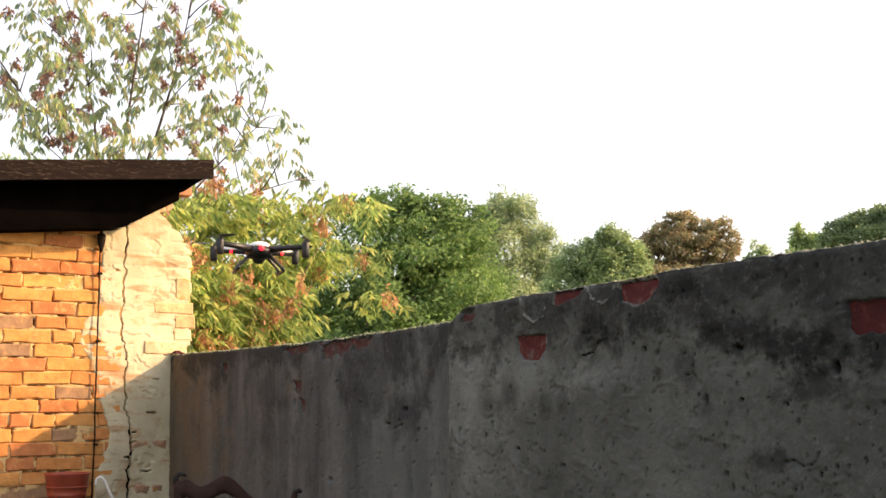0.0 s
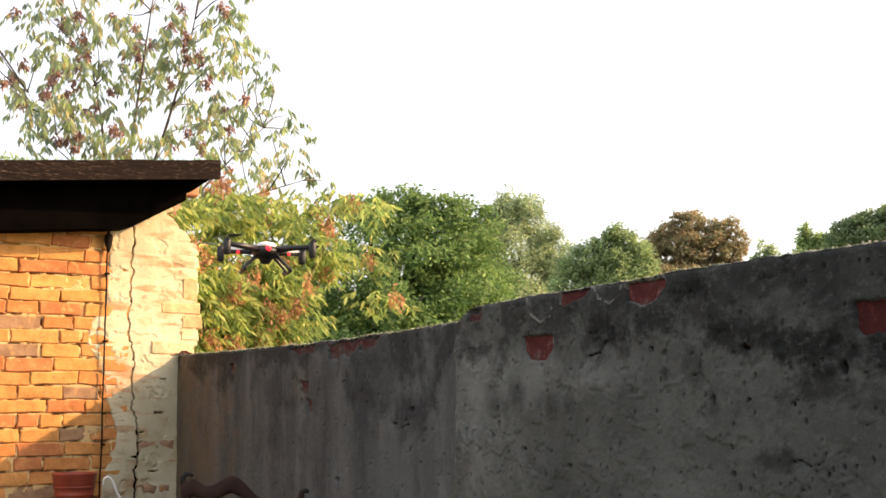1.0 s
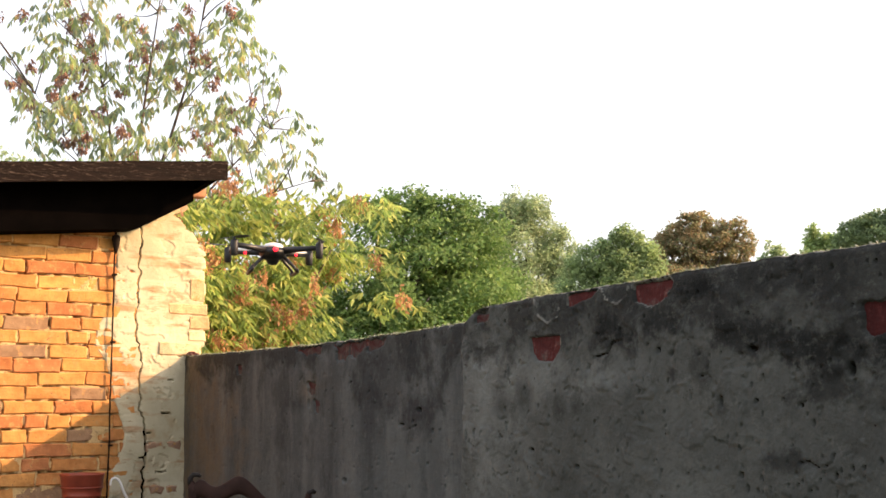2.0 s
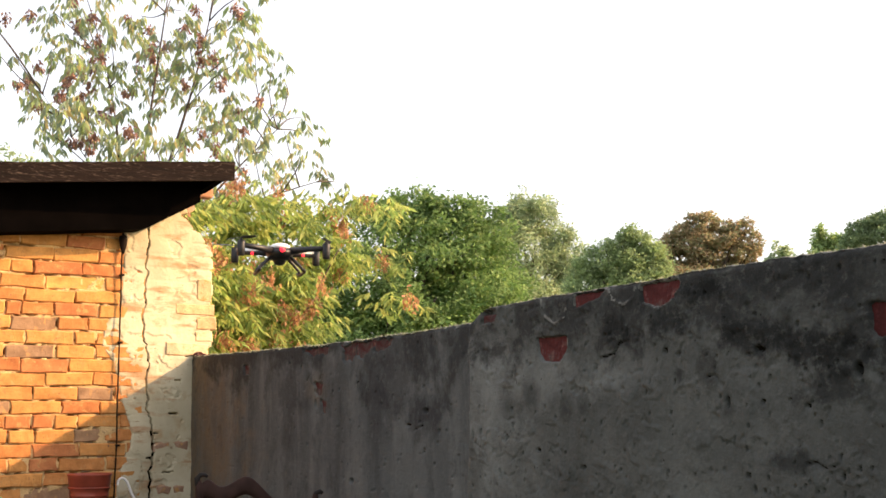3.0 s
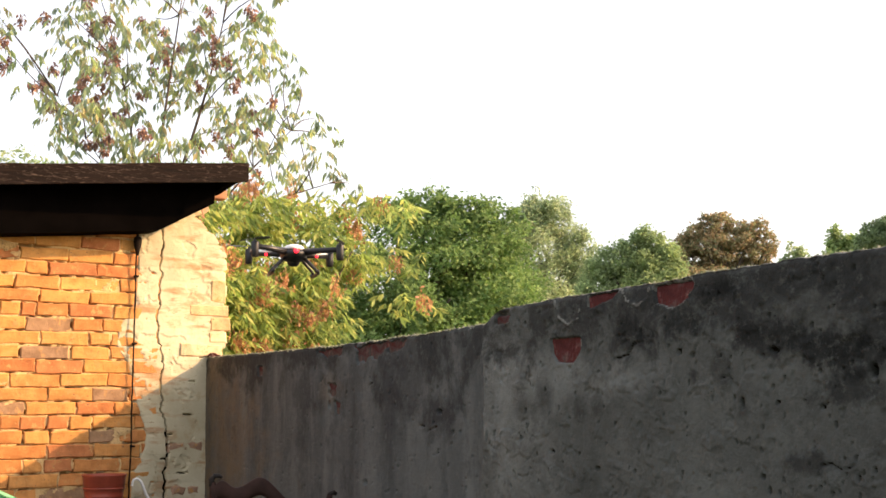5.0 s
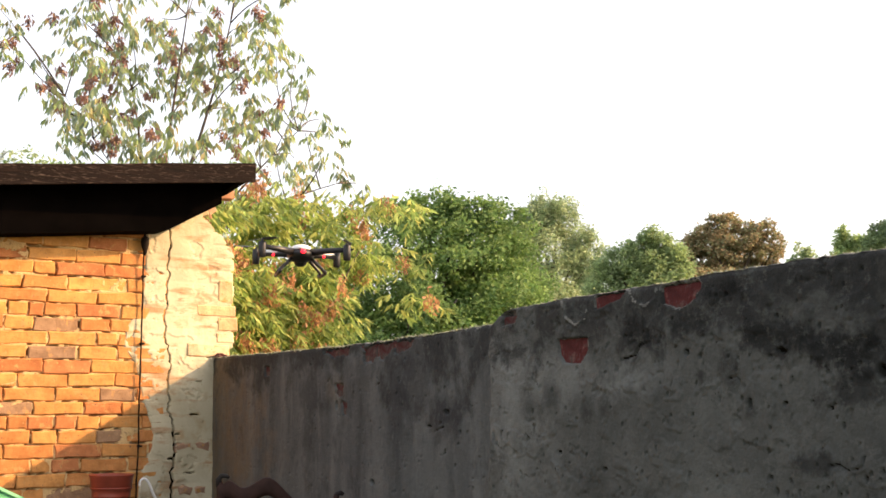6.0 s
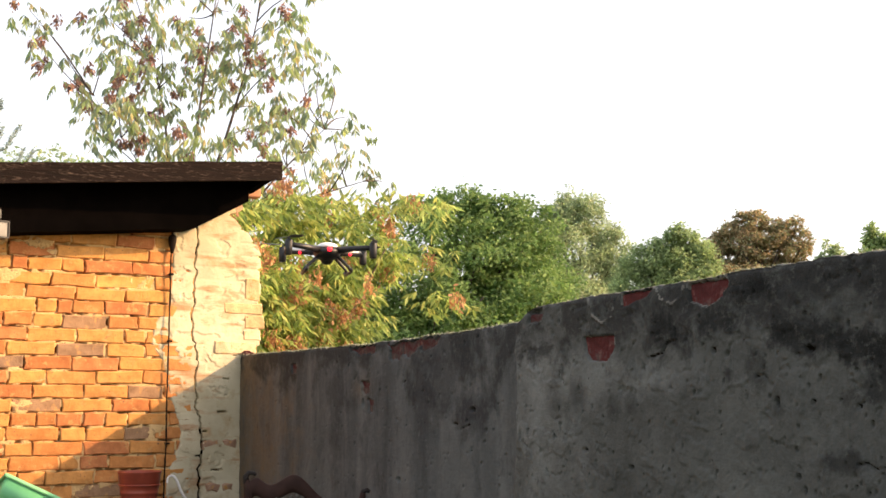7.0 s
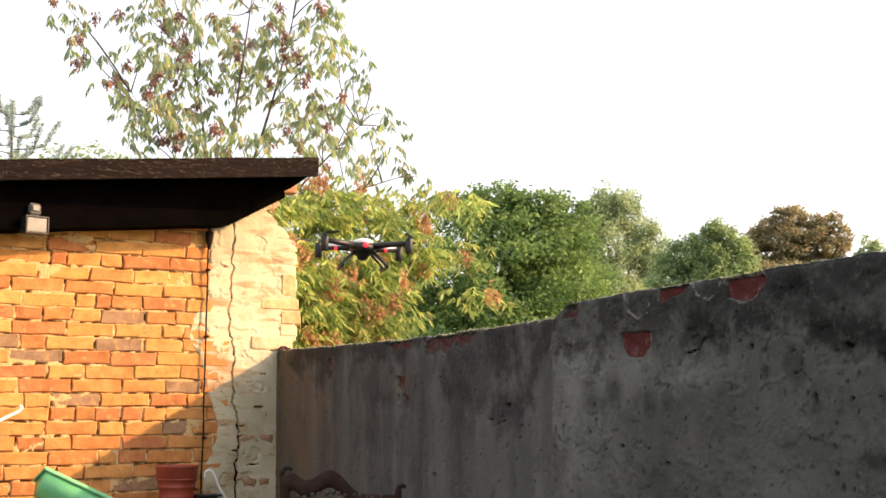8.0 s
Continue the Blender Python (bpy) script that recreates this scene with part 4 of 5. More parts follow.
def build_roof():
    run = (ROOF_B - ROOF_A)
    left = ROOF_A - run * 2.2
    h = Vector((0, 0, 0.110))
    back = Vector((0, 4.1, -0.02))

    def slab(a, b, depth, lo, hi, name, material, parent, label="", cuts=40, rough=0.002):
        verts, faces = [], []
        for i in range(cuts + 1):
            p = a.lerp(b, i / cuts)
            for q, z in ((0, lo), (0, hi), (1, hi), (1, lo)):
                v = p + depth * q + Vector((0, 0, z))
                verts.append(v + Vector((0, rough * wobble(v.x, v.z, q, 9), rough * 1.6 * wobble(v.x, q + z, 3, 7))))
        for i in range(cuts):
            for k in range(4):
                a0, b0 = i * 4 + k, i * 4 + (k + 1) % 4
                faces.append((a0, b0, b0 + 4, a0 + 4))
        faces += [(3, 2, 1, 0), tuple(cuts * 4 + k for k in range(4))]
        return part(name, mesh(name, verts, faces, material), parent, label)

    fascia = slab(left, ROOF_B, Vector((0.0, 0.028, 0)), 0.0, 0.108, "fascia", WOOD, shed, "dark flaking tarred fascia board", 60, 0.003)
    roof = slab(left + Vector((0, 0.03, 0)), ROOF_B + Vector((-0.002, 0.03, 0)), back, 0.062, 0.100, "roof", FELT, shed, "mossy felt roof", 40, 0.004)
    for k in range(7):
        y = 0.032 + k * 0.105
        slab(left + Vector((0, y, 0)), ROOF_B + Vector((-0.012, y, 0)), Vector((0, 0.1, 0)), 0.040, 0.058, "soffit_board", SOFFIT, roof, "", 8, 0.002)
    # boxed beam, its free end cut to a slope; near black and deep to draw the eaves' shade
    verts, faces = [], []
    xs = list(np.linspace(-2.4, 2.99, 50))
    for x in xs:
        top = roof_z(x) - 0.004
        low = top - 0.276 + 0.150 * max(0, min(1, (x - 2.66) / 0.33)) + 0.006 * wobble(x, 0, 2, 8)
        for y, z in ((FACE - 0.175, low), (FACE - 0.175, top), (FACE - 0.002, top), (FACE - 0.002, low)):
            verts.append((x, y + 0.004 * wobble(x, z, 5, 12), z))
    for i in range(len(xs) - 1):
        faces += [(i * 4 + k, i * 4 + (k + 1) % 4, i * 4 + 4 + (k + 1) % 4, i * 4 + 4 + k) for k in range(4)]
    faces += [(3, 2, 1, 0), tuple((len(xs) - 1) * 4 + k for k in range(4))]
    part("wall_plate", mesh("wall_plate", verts, faces, SOFFIT), shed, "rotten beam under the eaves, near black for the shade there")
    end = ROOF_B + Vector((-0.075, 0.034, 0))
    drop = [(0, 0.036), (0, 0.008), (0.30, -0.028), (0.40, -0.028), (0.40, 0.036)]
    verts = [end + Vector((q, y, z)) for q in (0, 0.045) for y, z in drop]
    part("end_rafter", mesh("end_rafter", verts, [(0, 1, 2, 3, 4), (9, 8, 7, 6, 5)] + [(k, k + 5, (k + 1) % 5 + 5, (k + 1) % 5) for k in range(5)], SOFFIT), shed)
    for x in (-1.2, -0.2, 0.8):
        z = ROOF_A.z + (x - ROOF_A.x) * run.z / run.x
        part("rafter", from_bm("rafter", box((x, FACE - 0.27, z - 0.06), (x + 0.08, 10.3, z + 0.038), 0.004), WOOD), shed)
    # broken bricks packed below the beam's sloping end
    rng = random.Random(23)
    for k in range(6):
        x = 2.775 + 0.045 * k
        low = roof_z(x) - 0.280 + 0.150 * max(0, min(1, (x - 2.66) / 0.33))
        part("brick_shard", from_bm("brick_shard", box((-0.028, -0.012, -0.020), (0.028, 0.10, 0.018), 0.004, 0.011, rng), BRICK_DIM if k % 2 else WASHED), shed, "", pose(x, FACE + 0.004, low - 0.010, rng.uniform(-6, 6), rng.uniform(-34, -14), rng.uniform(-8, 8)))
    part("purlin_end", from_bm("purlin_end", box((2.984, FACE + 0.04, 2.808), (3.165, FACE + 0.11, 2.862), 0.004, 0.004, random.Random(2)), TIMBER), shed, "sunlit reddish purlin end")
    # strip of roofing moss along the front edge
    rng = np.random.default_rng(4)
    t = rng.uniform(0.3, 1, 900)
    p = [np.array(left.lerp(ROOF_B, float(a))) + np.array((0, rng.uniform(0.0, 0.16), 0.105)) + rng.normal(size=3) * np.array((0.01, 0.0, 0.004)) for a in t]
    tuft = part("moss", leaf_mesh("moss", p, 0.028, 0.3, LEAF_GREEN, rng, -1.2), roof, "thin green moss on the roof edge")
    tagged(tuft, kind="stuff")


build_roof()

# ---- things on and by the shed ----
def cable():
    ob = thing("cable", "dark cable hanging down the brick wall from the eaves", "cable")
    pts = [(2.577 + 0.006 * (z - 1.05) + 0.005 * wobble(z, 1, 0, 4) + 0.0022 * wobble(z, 1, 4, 22), FACE - 0.028, z) for z in np.linspace(0.3, 2.47, 160)]
    part("wire", tube("wire", pts, [0.0046 + 0.0016 * wobble(p[2], 2, 2, 18) for p in pts], RUBBER, 7), ob)
    part("upper_wire", tube("upper_wire", [(2.590, FACE - 0.028, 2.47), (2.585, FACE - 0.04, 2.6), (2.58, FACE - 0.08, 2.68)], 0.007, RUBBER, 7), ob)
    part("end_cap", lathe("end_cap", [(0.006, -0.05), (0.012, -0.03), (0.020, 0.0), (0.024, 0.03), (0.022, 0.05), (0.008, 0.06)], RUBBER, 14, True), ob, "dark rubber cable cap", Matrix.Translation((2.590, FACE - 0.03, 2.475)))
    for z in (0.7, 1.35, 1.92, 2.3):
        part("clip", from_bm("clip", box((2.580, FACE - 0.034, z), (2.602, FACE + 0.006, z + 0.012), 0.002), RUBBER), ob)


cable()


def floodlight():
    ob = thing("floodlight", "small dark floodlight with a milky glass front", "lamp", at=pose(1.573, 6.805, 2.468, 0, 0, 12))
    part("housing", from_bm("housing", box((-0.064, -0.02, -0.046), (0.064, 0.05, 0.046), 0.008), BLACK), ob)
    part("glass", from_bm("glass", box((-0.055, -0.027, -0.037), (0.055, -0.017, 0.037), 0.003), GLASS), ob, "milky lamp glass")
    for lo, hi in (((-0.064, -0.034, -0.046), (0.064, -0.021, -0.038)), ((-0.064, -0.034, 0.038), (0.064, -0.021, 0.046)), ((-0.064, -0.034, -0.038), (-0.056, -0.021, 0.038)), ((0.056, -0.034, -0.038), (0.064, -0.021, 0.038))):
        part("frame_bar", from_bm("frame_bar", box(lo, hi, 0.002), BLACK), ob)
    sensor = part("sensor", from_bm("sensor", box((-0.036, -0.01, 0.052), (0.03, 0.05, 0.115), 0.008), BLACK), ob)
    part("sensor_window", from_bm("sensor_window", box((-0.022, -0.018, 0.075), (0.016, -0.008, 0.105), 0.003), GLASS), sensor, "pale sensor window")
    part("bracket", from_bm("bracket", box((-0.02, 0.048, -0.02), (0.02, 0.135, 0.02), 0.003), BLACK), ob)


floodlight()


def workbench():
    ob = thing("workbench", "rough weathered timber workbench against the brick wall", "table", at=pose(1.9, 6.58, 0))
    for k in range(5):
        part("top_board", from_bm("top_board", box((-1.0, -0.36 + k * 0.145, 0.90), (0.80, -0.22 + k * 0.145, 0.94), 0.004), GREYWOOD), ob)
    for x in (-0.92, 0.70):
        for y in (-0.33, 0.29):
            part("leg", from_bm("leg", box((x, y, 0), (x + 0.07, y + 0.07, 0.9), 0.004), GREYWOOD), ob)
    part("rail", from_bm("rail", box((-0.9, -0.33, 0.78), (0.75, -0.30, 0.9), 0.003), GREYWOOD), ob)


workbench()


def pot_stack():
    ob = thing("flower_pots", "stack of two red plastic flower pots on the bench", "flower pot", at=pose(2.36, 6.75, 0.94))
    part("lower_pot", lathe("lower_pot", [(0.0, 0.0), (0.070, 0.0), (0.074, 0.004), (0.080, 0.046), (0.084, 0.050), (0.085, 0.056), (0.083, 0.060), (0.089, 0.104), (0.093, 0.108), (0.094, 0.114), (0.092, 0.118), (0.097, 0.156), (0.101, 0.159), (0.102, 0.165), (0.100, 0.169), (0.103, 0.196), (0.108, 0.199), (0.111, 0.203), (0.110, 0.208), (0.104, 0.208), (0.096, 0.15), (0.0, 0.145)], TERRACOTTA, 48), ob)
    part("upper_pot", lathe("upper_pot", [(0.0, 0.152), (0.094, 0.158), (0.104, 0.208), (0.107, 0.211), (0.112, 0.262), (0.1155, 0.266), (0.1165, 0.272), (0.115, 0.277), (0.110, 0.275), (0.104, 0.22), (0.0, 0.17)], TERRACOTTA, 48), ob)

pot_stack()


def seed_tray():
    ob = thing("plant_tray", "small black plastic plant tray on the bench", "tray", at=pose(2.53, 6.77, 0.94))
    part("tub", from_bm("tub", box((-0.062, -0.05, 0), (0.062, 0.05, 0.105), 0.006), BLACK), ob)
    part("rim", from_bm("rim", box((-0.075, -0.062, 0.105), (0.078, 0.062, 0.117), 0.004), BLACK), ob)


seed_tray()


def crook(name, label, points, radii, at=None):
    ob = thing(name, label, "tube")
    pts = [Vector(p) for p in points]
    fine = []
    for i in range(len(pts) - 1):
        p0, p1, p2, p3 = pts[max(i - 1, 0)], pts[i], pts[i + 1], pts[min(i + 2, len(pts) - 1)]
        for k in range(6):
            t = k / 6
            fine.append(0.5 * ((2 * p1) + (p2 - p0) * t + (2 * p0 - 5 * p1 + 4 * p2 - p3) * t * t + (3 * p1 - p0 - 3 * p2 + p3) * t ** 3))
    fine.append(pts[-1])
    part("bent_tube", tube("bent_tube", fine, radii, WHITE, 12), ob)
    return ob


crook("white_crook", "white plastic tube bent into a crook beside the pots", [(2.69, 6.72, 0.94), (2.63, 6.72, 1.03), (2.585, 6.72, 1.10), (2.556, 6.72, 1.165), (2.530, 6.72, 1.188), (2.508, 6.72, 1.178), (2.503, 6.72, 1.150)], [0.0085 - 0.003 * i / 36 for i in range(37)])
crook("white_wall_hook", "white plastic hook fixed to the brick wall", [(1.28, FACE, 1.40), (1.34, 6.90, 1.41), (1.42, 6.86, 1.442), (1.49, 6.85, 1.478), (1.535, 6.85, 1.500), (1.556, 6.85, 1.520), (1.544, 6.85, 1.534)], [0.010 - 0.003 * i / 36 for i in range(37)])


def green_trough():
    """An open plastic trough that leans with one end raised."""
    ob = thing("plant_trough", "bright green plastic plant trough leaning at a tilt", "planter", at=pose(1.565, 6.33, 1.235, -24, 26, -6))
    l, w, h, t = 0.62, 0.16, 0.105, 0.006
    outer = [(0.02, 0.02), (l - 0.02, 0.02), (l - 0.02, w - 0.02), (0.02, w - 0.02)]
    top = [(0, 0), (l, 0), (l, w), (0, w)]
    verts = [(x, y, -h) for x, y in outer] + [(x, y, 0) for x, y in top]
    verts += [(min(max(x, t), l - t), min(max(y, t), w - t), 0) for x, y in top] + [(x * 0.98 + 0.006, y * 0.94 + 0.005, -h + t) for x, y in outer]
    faces = [(3, 2, 1, 0)]
    for a, b in ((0, 4), (4, 8), (8, 12)):
        faces += [(a + k, a + (k + 1) % 4, b + (k + 1) % 4, b + k) for k in range(4)]
    faces.append((12, 13, 14, 15))
    bm = bmesh.new()
    me = mesh("tmp", verts, faces)
    bm.from_mesh(me)
    bpy.data.meshes.remove(me)
    bmesh.ops.bevel(bm, geom=bm.edges[:], offset=0.008, segments=3, affect="EDGES")
    part("trough_body", from_bm("trough_body", bm, GREEN, True), ob)
    for lo, hi in (((-0.008, -0.010, -0.016), (l + 0.008, 0.0, 0.003)), ((-0.008, w, -0.016), (l + 0.008, w + 0.010, 0.003)), ((-0.010, 0, -0.016), (0, w, 0.003)), ((l, 0, -0.016), (l + 0.010, w, 0.003))):
        part("rim", from_bm("rim", box(lo, hi, 0.003), GREEN), ob)


green_trough()


def carved_chair():
    """High-backed chair with a scalloped crest, by the boundary wall."""
    centre = Vector((2.35, 4.75, 0.0))
    ob = thing("carved_chair", "brown carved high-backed chair with a scalloped crest and cane panel", "chair", at=pose(centre.x, centre.y, 0, 0, 0, -28))
    xs = np.linspace(-0.23, 0.23, 60)

    def crest(x):
        hump = 0.048 * math.exp(-((x + 0.045) / 0.062) ** 2)
        knob = 0.036 * math.exp(-((x + 0.195) / 0.035) ** 2)
        fall = 0.052 / (1 + math.exp(-(x - 0.04) / 0.018))
        return 1.222 + hump + knob - fall

    verts, faces = [], []
    for x in xs:
        z = crest(x)
        for y, q in ((-0.010, z - 0.072), (-0.016, z - 0.050), (-0.014, z - 0.006), (0, z), (0.012, z - 0.004), (0.012, z - 0.072)):
            verts.append((x, y, q))
    for i in range(len(xs) - 1):
        for k in range(6):
            a, b = i * 6 + k, i * 6 + (k + 1) % 6
            faces.append((a, b, b + 6, a + 6))
    faces += [tuple(range(5, -1, -1)), tuple((len(xs) - 1) * 6 + k for k in range(6))]
    part("crest_rail", mesh("crest_rail", verts, faces, CHAIRWOOD, True), ob)
    for x in (-0.225, 0.225):
        part("back_post", tube("back_post", [(x, 0.03, 0), (x, 0.0, 0.5), (x, 0.0, 1.21 if x < 0 else 1.13), (x * 1.04, 0.0, 1.25 if x < 0 else 1.195)], [0.022, 0.024, 0.02, 0.012], CHAIRWOOD, 10), ob)
        part("front_leg", tube("front_leg", [(x, -0.42, 0), (x, -0.42, 0.44)], [0.018, 0.024], CHAIRWOOD, 10), ob)
    part("finial", tube("finial", [(-0.234, 0, 1.235), (-0.238, 0, 1.262), (-0.226, 0, 1.277), (-0.206, 0, 1.276), (-0.196, 0, 1.268)], [0.013, 0.012, 0.010, 0.008, 0.006], BLACKWOOD, 10), ob, "dark curled finial")
    part("finial", tube("finial", [(0.230, 0, 1.180), (0.236, 0, 1.200), (0.250, 0, 1.206), (0.262, 0, 1.198)], [0.012, 0.011, 0.010, 0.007], BLACKWOOD, 10), ob, "dark curled finial")
    part("seat", from_bm("seat", box((-0.25, -0.45, 0.43), (0.25, 0.02, 0.48), 0.012), CHAIRWOOD), ob)
    part("lower_rail", from_bm("lower_rail", box((-0.22, -0.015, 0.60), (0.22, 0.015, 0.66), 0.005), CHAIRWOOD), ob)
    panel = part("cane_panel", from_bm("cane_panel", box((-0.21, -0.004, 0.66), (0.21, 0.004, 1.135), 0), BLACKWOOD), ob, "dark woven cane panel")
    rng = random.Random(3)
    knob = lathe("carving", [(0.0, 0.014), (0.010, 0.012), (0.016, 0.005), (0.018, 0.0)], CANE, 8)
    for i in range(13):
        for k in range(4):
            m = pose(-0.17 + i * 0.0275 + rng.uniform(-0.006, 0.006), -0.006, 1.16 - k * 0.026 + rng.uniform(-0.005, 0.005) + 0.02 * math.exp(-((i - 5) / 3) ** 2), 90 + rng.uniform(-25, 25), rng.uniform(-25, 25), 0)
            part("carving", knob, panel, "", m @ Matrix.Diagonal((rng.uniform(0.4, 0.8), rng.uniform(0.4, 0.8), 0.8, 1)))


carved_chair()


def drone():
    m = pose(*spot(-27.20, 4.5, 2.072), 1, 1.0, -27.3 + 7) @ Matrix.Scale(1.1, 4)
    ob = thing("quadcopter", "black and white toy quadcopter hovering, with red lights", "drone", at=m)
    # hull: a flattened, tapered shell
    def shell(name, sx, sy, up, down, material, label="", z=0.0):
        verts, faces = [], []
        n, rings = 20, 8
        for j in range(rings + 1):
            a = -math.pi / 2 + math.pi * j / rings
            for k in range(n):
                b = 2 * math.pi * k / n
                c = max(0.02, math.cos(a)) ** 0.75
                verts.append((sx * c * math.cos(b), sy * c * math.sin(b), z + (up if a > 0 else down) * math.sin(a)))
        for j in range(rings):
            for k in range(n):
                p, q = j * n + k, j * n + (k + 1) % n
                faces.append((p, q, q + n, p + n))
        faces += [tuple(range(n - 1, -1, -1)), tuple(rings * n + k for k in range(n))]
        return part(name, mesh(name, verts, faces, material, True), ob, label)

    shell("hull", 0.044, 0.068, 0.015, 0.026, BLACK)
    shell("canopy", 0.034, 0.056, 0.017, 0.004, WHITE, "white canopy shell", 0.014)
    lens = shell("camera_pod", 0.022, 0.022, 0.02, 0.022, BLACK, "", -0.018)
    part("front_light", lathe("front_light", [(0.0, 0.006), (0.006, 0.004), (0.008, 0.0), (0.0, -0.002)], LED, 14), ob, "glowing red light", pose(0.0, -0.070, 0.004, 90, 0, 0))
    for sx in (-1, 1):
        for sy in (-1, 1):
            tip = Vector((0.132 * sx, 0.108 * sy, 0.009))
            arm = part("arm", tube("arm", [(0.03 * sx, 0.035 * sy, 0.004), (0.07 * sx, 0.066 * sy, 0.007), tip], [0.0125, 0.0095, 0.0080], BLACK, 10), ob)
            if sy > 0:
                part("arm_cover", tube("arm_cover", [(0.045 * sx, 0.045 * sy, 0.014), (0.075 * sx, 0.066 * sy, 0.014), (0.120 * sx, 0.098 * sy, 0.014)], [0.008, 0.0075, 0.0055], WHITE, 10), arm, "white arm cover")
            pod = part("motor_pod", lathe("motor_pod", [(0.0090, -0.034), (0.0115, -0.031), (0.0120, -0.010), (0.0120, 0.010), (0.0105, 0.015), (0.004, 0.016), (0.003, 0.023)], BLACK, 16, True), ob, "", Matrix.Translation(tip))
            if sy > 0:
                part("arm_light", lathe("arm_light", [(0.0, 0.003), (0.004, 0.002), (0.005, 0.0), (0.0, -0.001)], LED, 12), arm, "glowing red light", pose(tip.x * 0.62, tip.y * 0.62 - 0.012, 0.002, 90, 0, 0))
            turn = 40 + 65 * sx + 30 * sy
            for flip in (0, 180):
                xs = np.linspace(0.004, 0.068, 9)
                verts = []
                for i, x in enumerate(xs):
                    w = 0.0035 + 0.0065 * math.sin(math.pi * min(1, (i + 1.2) / 9.5))
                    verts += [(x, -w, 0.0022 + w * 0.25), (x, w, 0.0022 - w * 0.25), (x, w, 0.001 - w * 0.25), (x, -w, 0.001 + w * 0.25)]
                faces = [(i * 4 + k, i * 4 + (k + 1) % 4, i * 4 + 4 + (k + 1) % 4, i * 4 + 4 + k) for i in range(8) for k in range(4)] + [(3, 2, 1, 0), (32, 33, 34, 35)]
                part("rotor_blade", mesh("rotor_blade", verts, faces, BLACK), ob, "", Matrix.Translation(tip + Vector((0, 0, 0.021))) @ pose(0, 0, 0, 0, 0, turn + flip))
        for sy in (-1, 1):
            part("skid_strut", tube("skid_strut", [(0.030 * sx, 0.028 * sy, -0.014), (0.046 * sx, 0.034 * sy, -0.030), (0.066 * sx, 0.040 * sy, -0.050), (0.072 * sx, 0.042 * sy, -0.062)], [0.006, 0.0055, 0.005, 0.005], BLACK, 8), ob)
        part("skid", tube("skid", [(0.068 * sx, -0.075, -0.057), (0.072 * sx, -0.062, -0.064), (0.072 * sx, 0.062, -0.064), (0.068 * sx, 0.075, -0.057)], 0.0052, BLACK, 8), ob)


drone()

# ---- bricks of the boundary wall's bare patches ----
def brick_block(rng, l, h, deep, rough=0.004, chamfer=0.006):
    """A worn brick; its outer face looks to -y, its middle lies at the origin."""
    outline = []
    for k in range(3):
        outline.append((-l / 2 + l * k / 3, -h / 2))
    for k in range(2):
        outline.append((l / 2, -h / 2 + h * k / 2))
    for k in range(3):
        outline.append((l / 2 - l * k / 3, h / 2))
    for k in range(2):
        outline.append((-l / 2, h / 2 - h * k / 2))
    outline = [(x + rng.uniform(-rough, rough), z + rng.uniform(-rough, rough) * 0.7) for x, z in outline]
    n = len(outline)
    verts = []
    tilt, twist = rng.uniform(-0.003, 0.003), rng.uniform(-0.003, 0.003)
    for inset, y in ((chamfer, 0.0), (0.0, chamfer * 0.9), (0.0, deep)):
        for x, z in outline:
            fx, fz = 1 - 2 * inset / l, 1 - 2 * inset / h
            wob = (tilt * x / l * 2 + twist * z / h * 2 + rng.uniform(-0.0012, 0.0012)) if y < deep else 0
            verts.append((x * fx, y + wob, z * fz))
    faces = [tuple(range(n))]
    for r in range(2):
        faces += [(r * n + k, (r + 1) * n + k, (r + 1) * n + (k + 1) % n, r * n + (k + 1) % n) for k in range(n)]
    return verts, faces


rng_patch = random.Random(12)
for outline, rough, rim in BARE:
    d0, d1 = min(p[0] for p in outline) - 0.02, max(p[0] for p in outline) + 0.02
    z0 = min(p[1] for p in outline) - 0.02
    z1 = min(max(p[1] for p in outline) + 0.02, min(wall_top(d) for d in np.linspace(d0, d1, 9)) - 0.004)
    count = max(1, round((d1 - d0) / 0.22))
    w = (d1 - d0) / count
    for k in range(count):
        v, f = brick_block(rng_patch, w - (0.010 if count > 1 else 0.0), z1 - z0, 0.06, 0.004)
        middle = d0 + w * (k + 0.5)
        part("brick", mesh("brick", v, f, FADED if d0 < 3.6 else RED_SHADED if d0 > 5 else RED), garden_wall, "", wall_frame(middle, (z0 + z1) / 2, render_relief(middle, (z0 + z1) / 2) - 0.010))

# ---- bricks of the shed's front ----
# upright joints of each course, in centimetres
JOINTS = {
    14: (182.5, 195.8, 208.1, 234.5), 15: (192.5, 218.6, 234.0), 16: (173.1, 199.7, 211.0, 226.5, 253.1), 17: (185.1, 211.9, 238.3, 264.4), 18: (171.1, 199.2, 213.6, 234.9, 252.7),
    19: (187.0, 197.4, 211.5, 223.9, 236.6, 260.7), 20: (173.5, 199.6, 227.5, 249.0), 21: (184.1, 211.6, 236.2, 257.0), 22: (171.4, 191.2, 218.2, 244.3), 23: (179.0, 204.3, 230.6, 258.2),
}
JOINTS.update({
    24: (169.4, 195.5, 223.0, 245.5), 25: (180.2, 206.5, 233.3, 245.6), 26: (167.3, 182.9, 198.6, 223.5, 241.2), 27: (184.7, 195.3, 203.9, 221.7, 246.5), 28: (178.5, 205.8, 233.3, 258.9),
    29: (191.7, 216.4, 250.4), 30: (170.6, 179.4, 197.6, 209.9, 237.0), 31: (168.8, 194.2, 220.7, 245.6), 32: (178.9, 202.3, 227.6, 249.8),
})
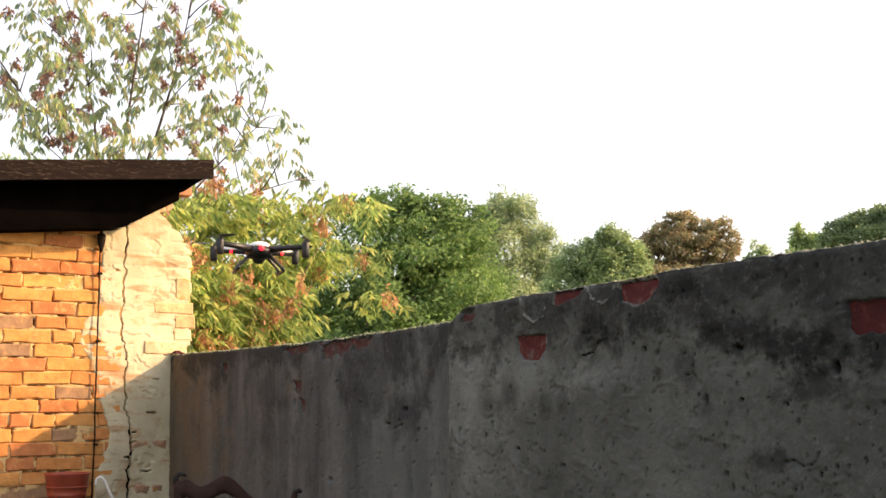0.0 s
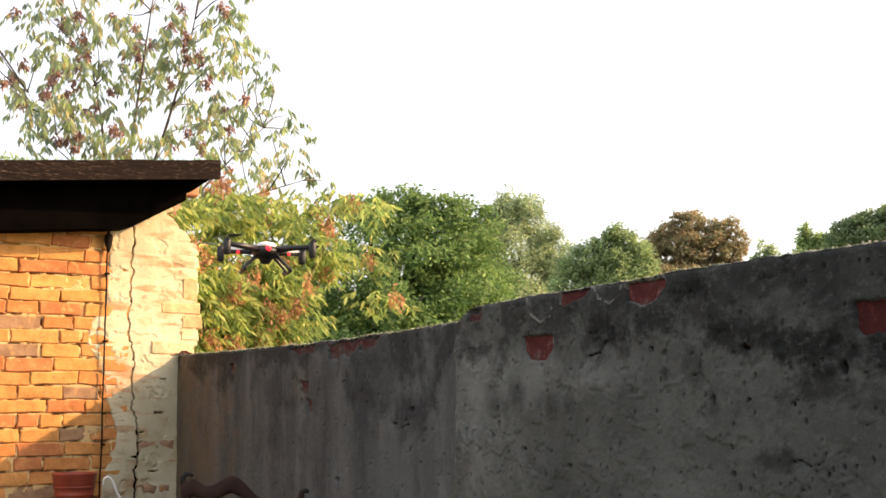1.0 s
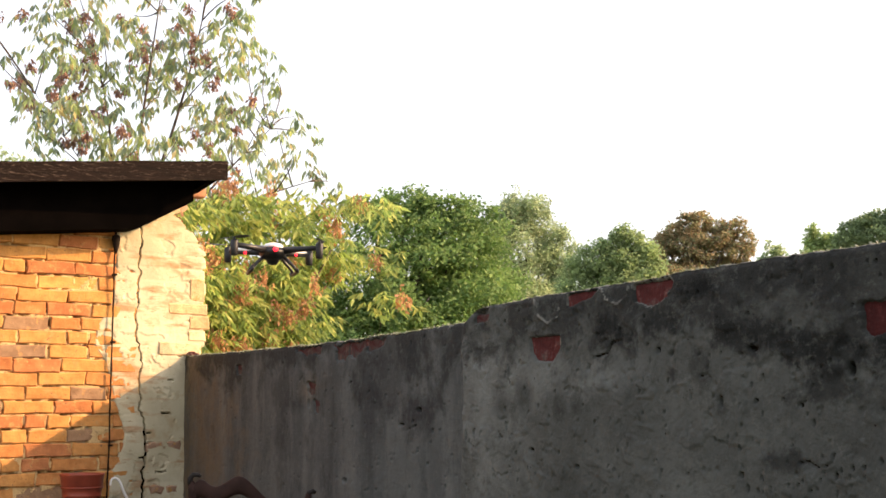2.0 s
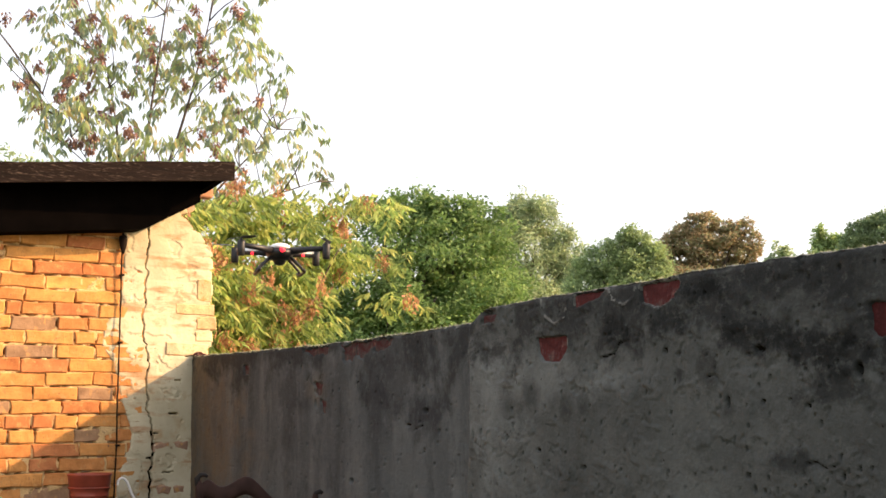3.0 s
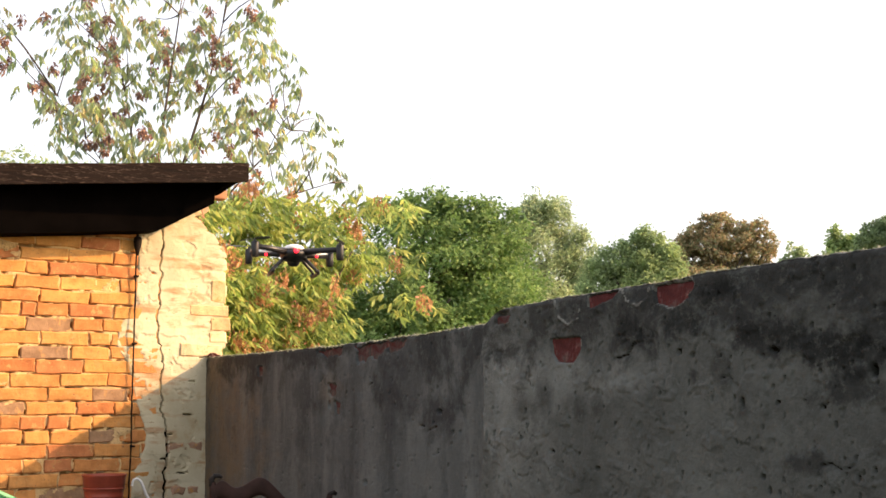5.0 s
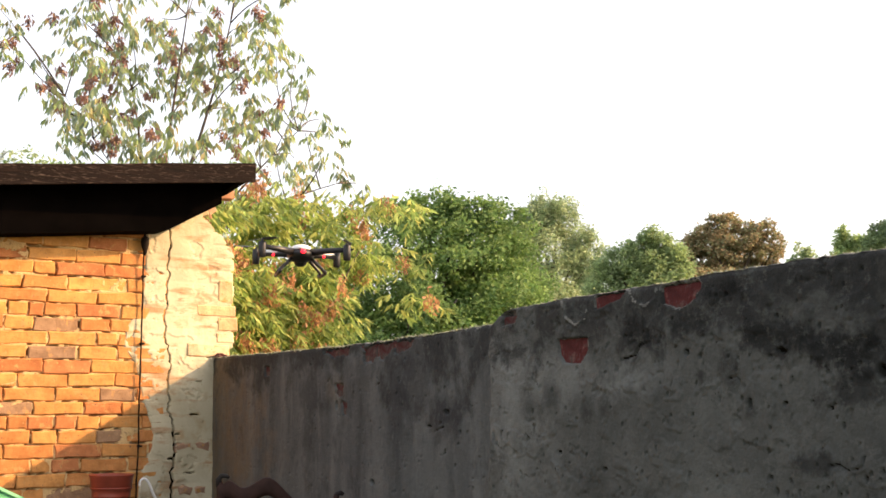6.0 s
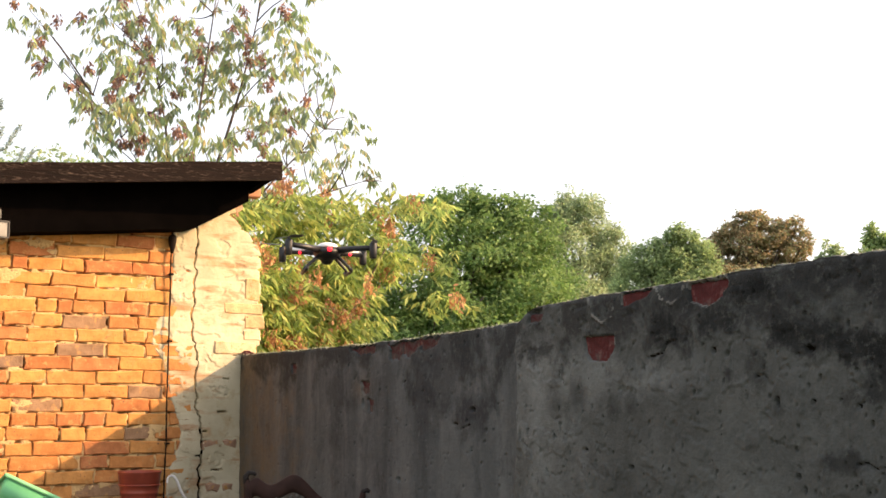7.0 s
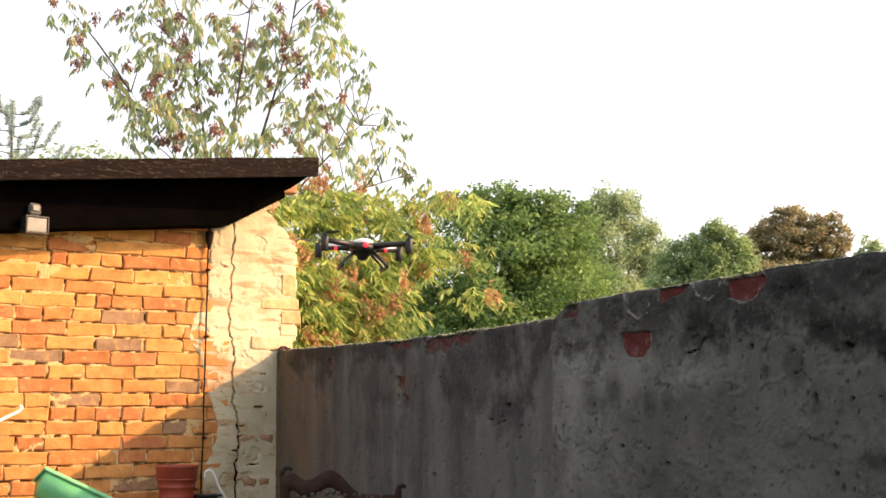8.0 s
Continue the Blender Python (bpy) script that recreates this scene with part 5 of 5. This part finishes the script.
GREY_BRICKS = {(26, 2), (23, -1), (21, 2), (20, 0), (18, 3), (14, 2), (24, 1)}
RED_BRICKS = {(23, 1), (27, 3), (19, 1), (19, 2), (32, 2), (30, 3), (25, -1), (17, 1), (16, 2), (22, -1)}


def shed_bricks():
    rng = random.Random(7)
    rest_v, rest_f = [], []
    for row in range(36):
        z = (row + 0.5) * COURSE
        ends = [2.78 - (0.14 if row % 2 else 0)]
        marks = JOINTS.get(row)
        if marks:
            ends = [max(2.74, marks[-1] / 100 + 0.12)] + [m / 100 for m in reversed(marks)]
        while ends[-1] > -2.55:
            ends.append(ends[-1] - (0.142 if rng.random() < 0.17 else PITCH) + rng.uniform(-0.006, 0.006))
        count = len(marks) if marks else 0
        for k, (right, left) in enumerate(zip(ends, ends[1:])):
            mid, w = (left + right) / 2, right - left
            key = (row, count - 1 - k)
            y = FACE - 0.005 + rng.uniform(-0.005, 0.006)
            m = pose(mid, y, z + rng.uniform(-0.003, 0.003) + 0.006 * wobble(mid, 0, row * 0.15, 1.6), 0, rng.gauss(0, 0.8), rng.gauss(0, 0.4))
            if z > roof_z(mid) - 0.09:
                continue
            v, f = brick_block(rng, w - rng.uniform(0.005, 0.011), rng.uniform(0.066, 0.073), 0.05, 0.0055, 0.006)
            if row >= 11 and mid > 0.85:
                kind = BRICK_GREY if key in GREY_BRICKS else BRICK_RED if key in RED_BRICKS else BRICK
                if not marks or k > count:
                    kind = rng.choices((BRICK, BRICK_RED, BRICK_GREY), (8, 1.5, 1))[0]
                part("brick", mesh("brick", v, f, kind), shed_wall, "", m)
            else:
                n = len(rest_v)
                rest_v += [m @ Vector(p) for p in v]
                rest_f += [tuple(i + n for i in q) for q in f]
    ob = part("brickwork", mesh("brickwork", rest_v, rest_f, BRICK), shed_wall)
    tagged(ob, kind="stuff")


def corner_bricks():
    """Limewashed bricks that show through the plaster at the shed's corner."""
    rng = random.Random(19)
    for x0, z0, x1, z1 in [(2.92, 2.095, 3.164, 2.165), (3.047, 2.013, 3.173, 2.095), (3.041, 1.943, 3.152, 2.007), (2.865, 1.86, 3.128, 1.936), (3.051, 2.174, 3.144, 2.31)]:
        v, f = brick_block(rng, x1 - x0, z1 - z0, 0.10, 0.004, 0.008)
        part("brick", mesh("brick", v, f, WASHED), shed_wall, "", pose((x0 + x1) / 2, FACE - 0.015, (z0 + z1) / 2, 0, rng.gauss(0, 0.6), 0))
    # courses laid bare where the plaster has dropped
    for x0, z0, x1, z1 in ((2.807, 1.319, 3.023, 1.375), (2.83, 1.077, 3.003, 1.13)):
        for k in range(2):
            w = (x1 - x0) / 2
            v, f = brick_block(rng, w - 0.012, z1 - z0 - 0.008, 0.08, 0.010, 0.008)
            part("brick", mesh("brick", v, f, BRICK_DIM), shed_wall, "", pose(x0 + w * (k + 0.5), FACE - 0.013, (z0 + z1) / 2, 0, rng.gauss(0, 1.5), 0))


corner_bricks()


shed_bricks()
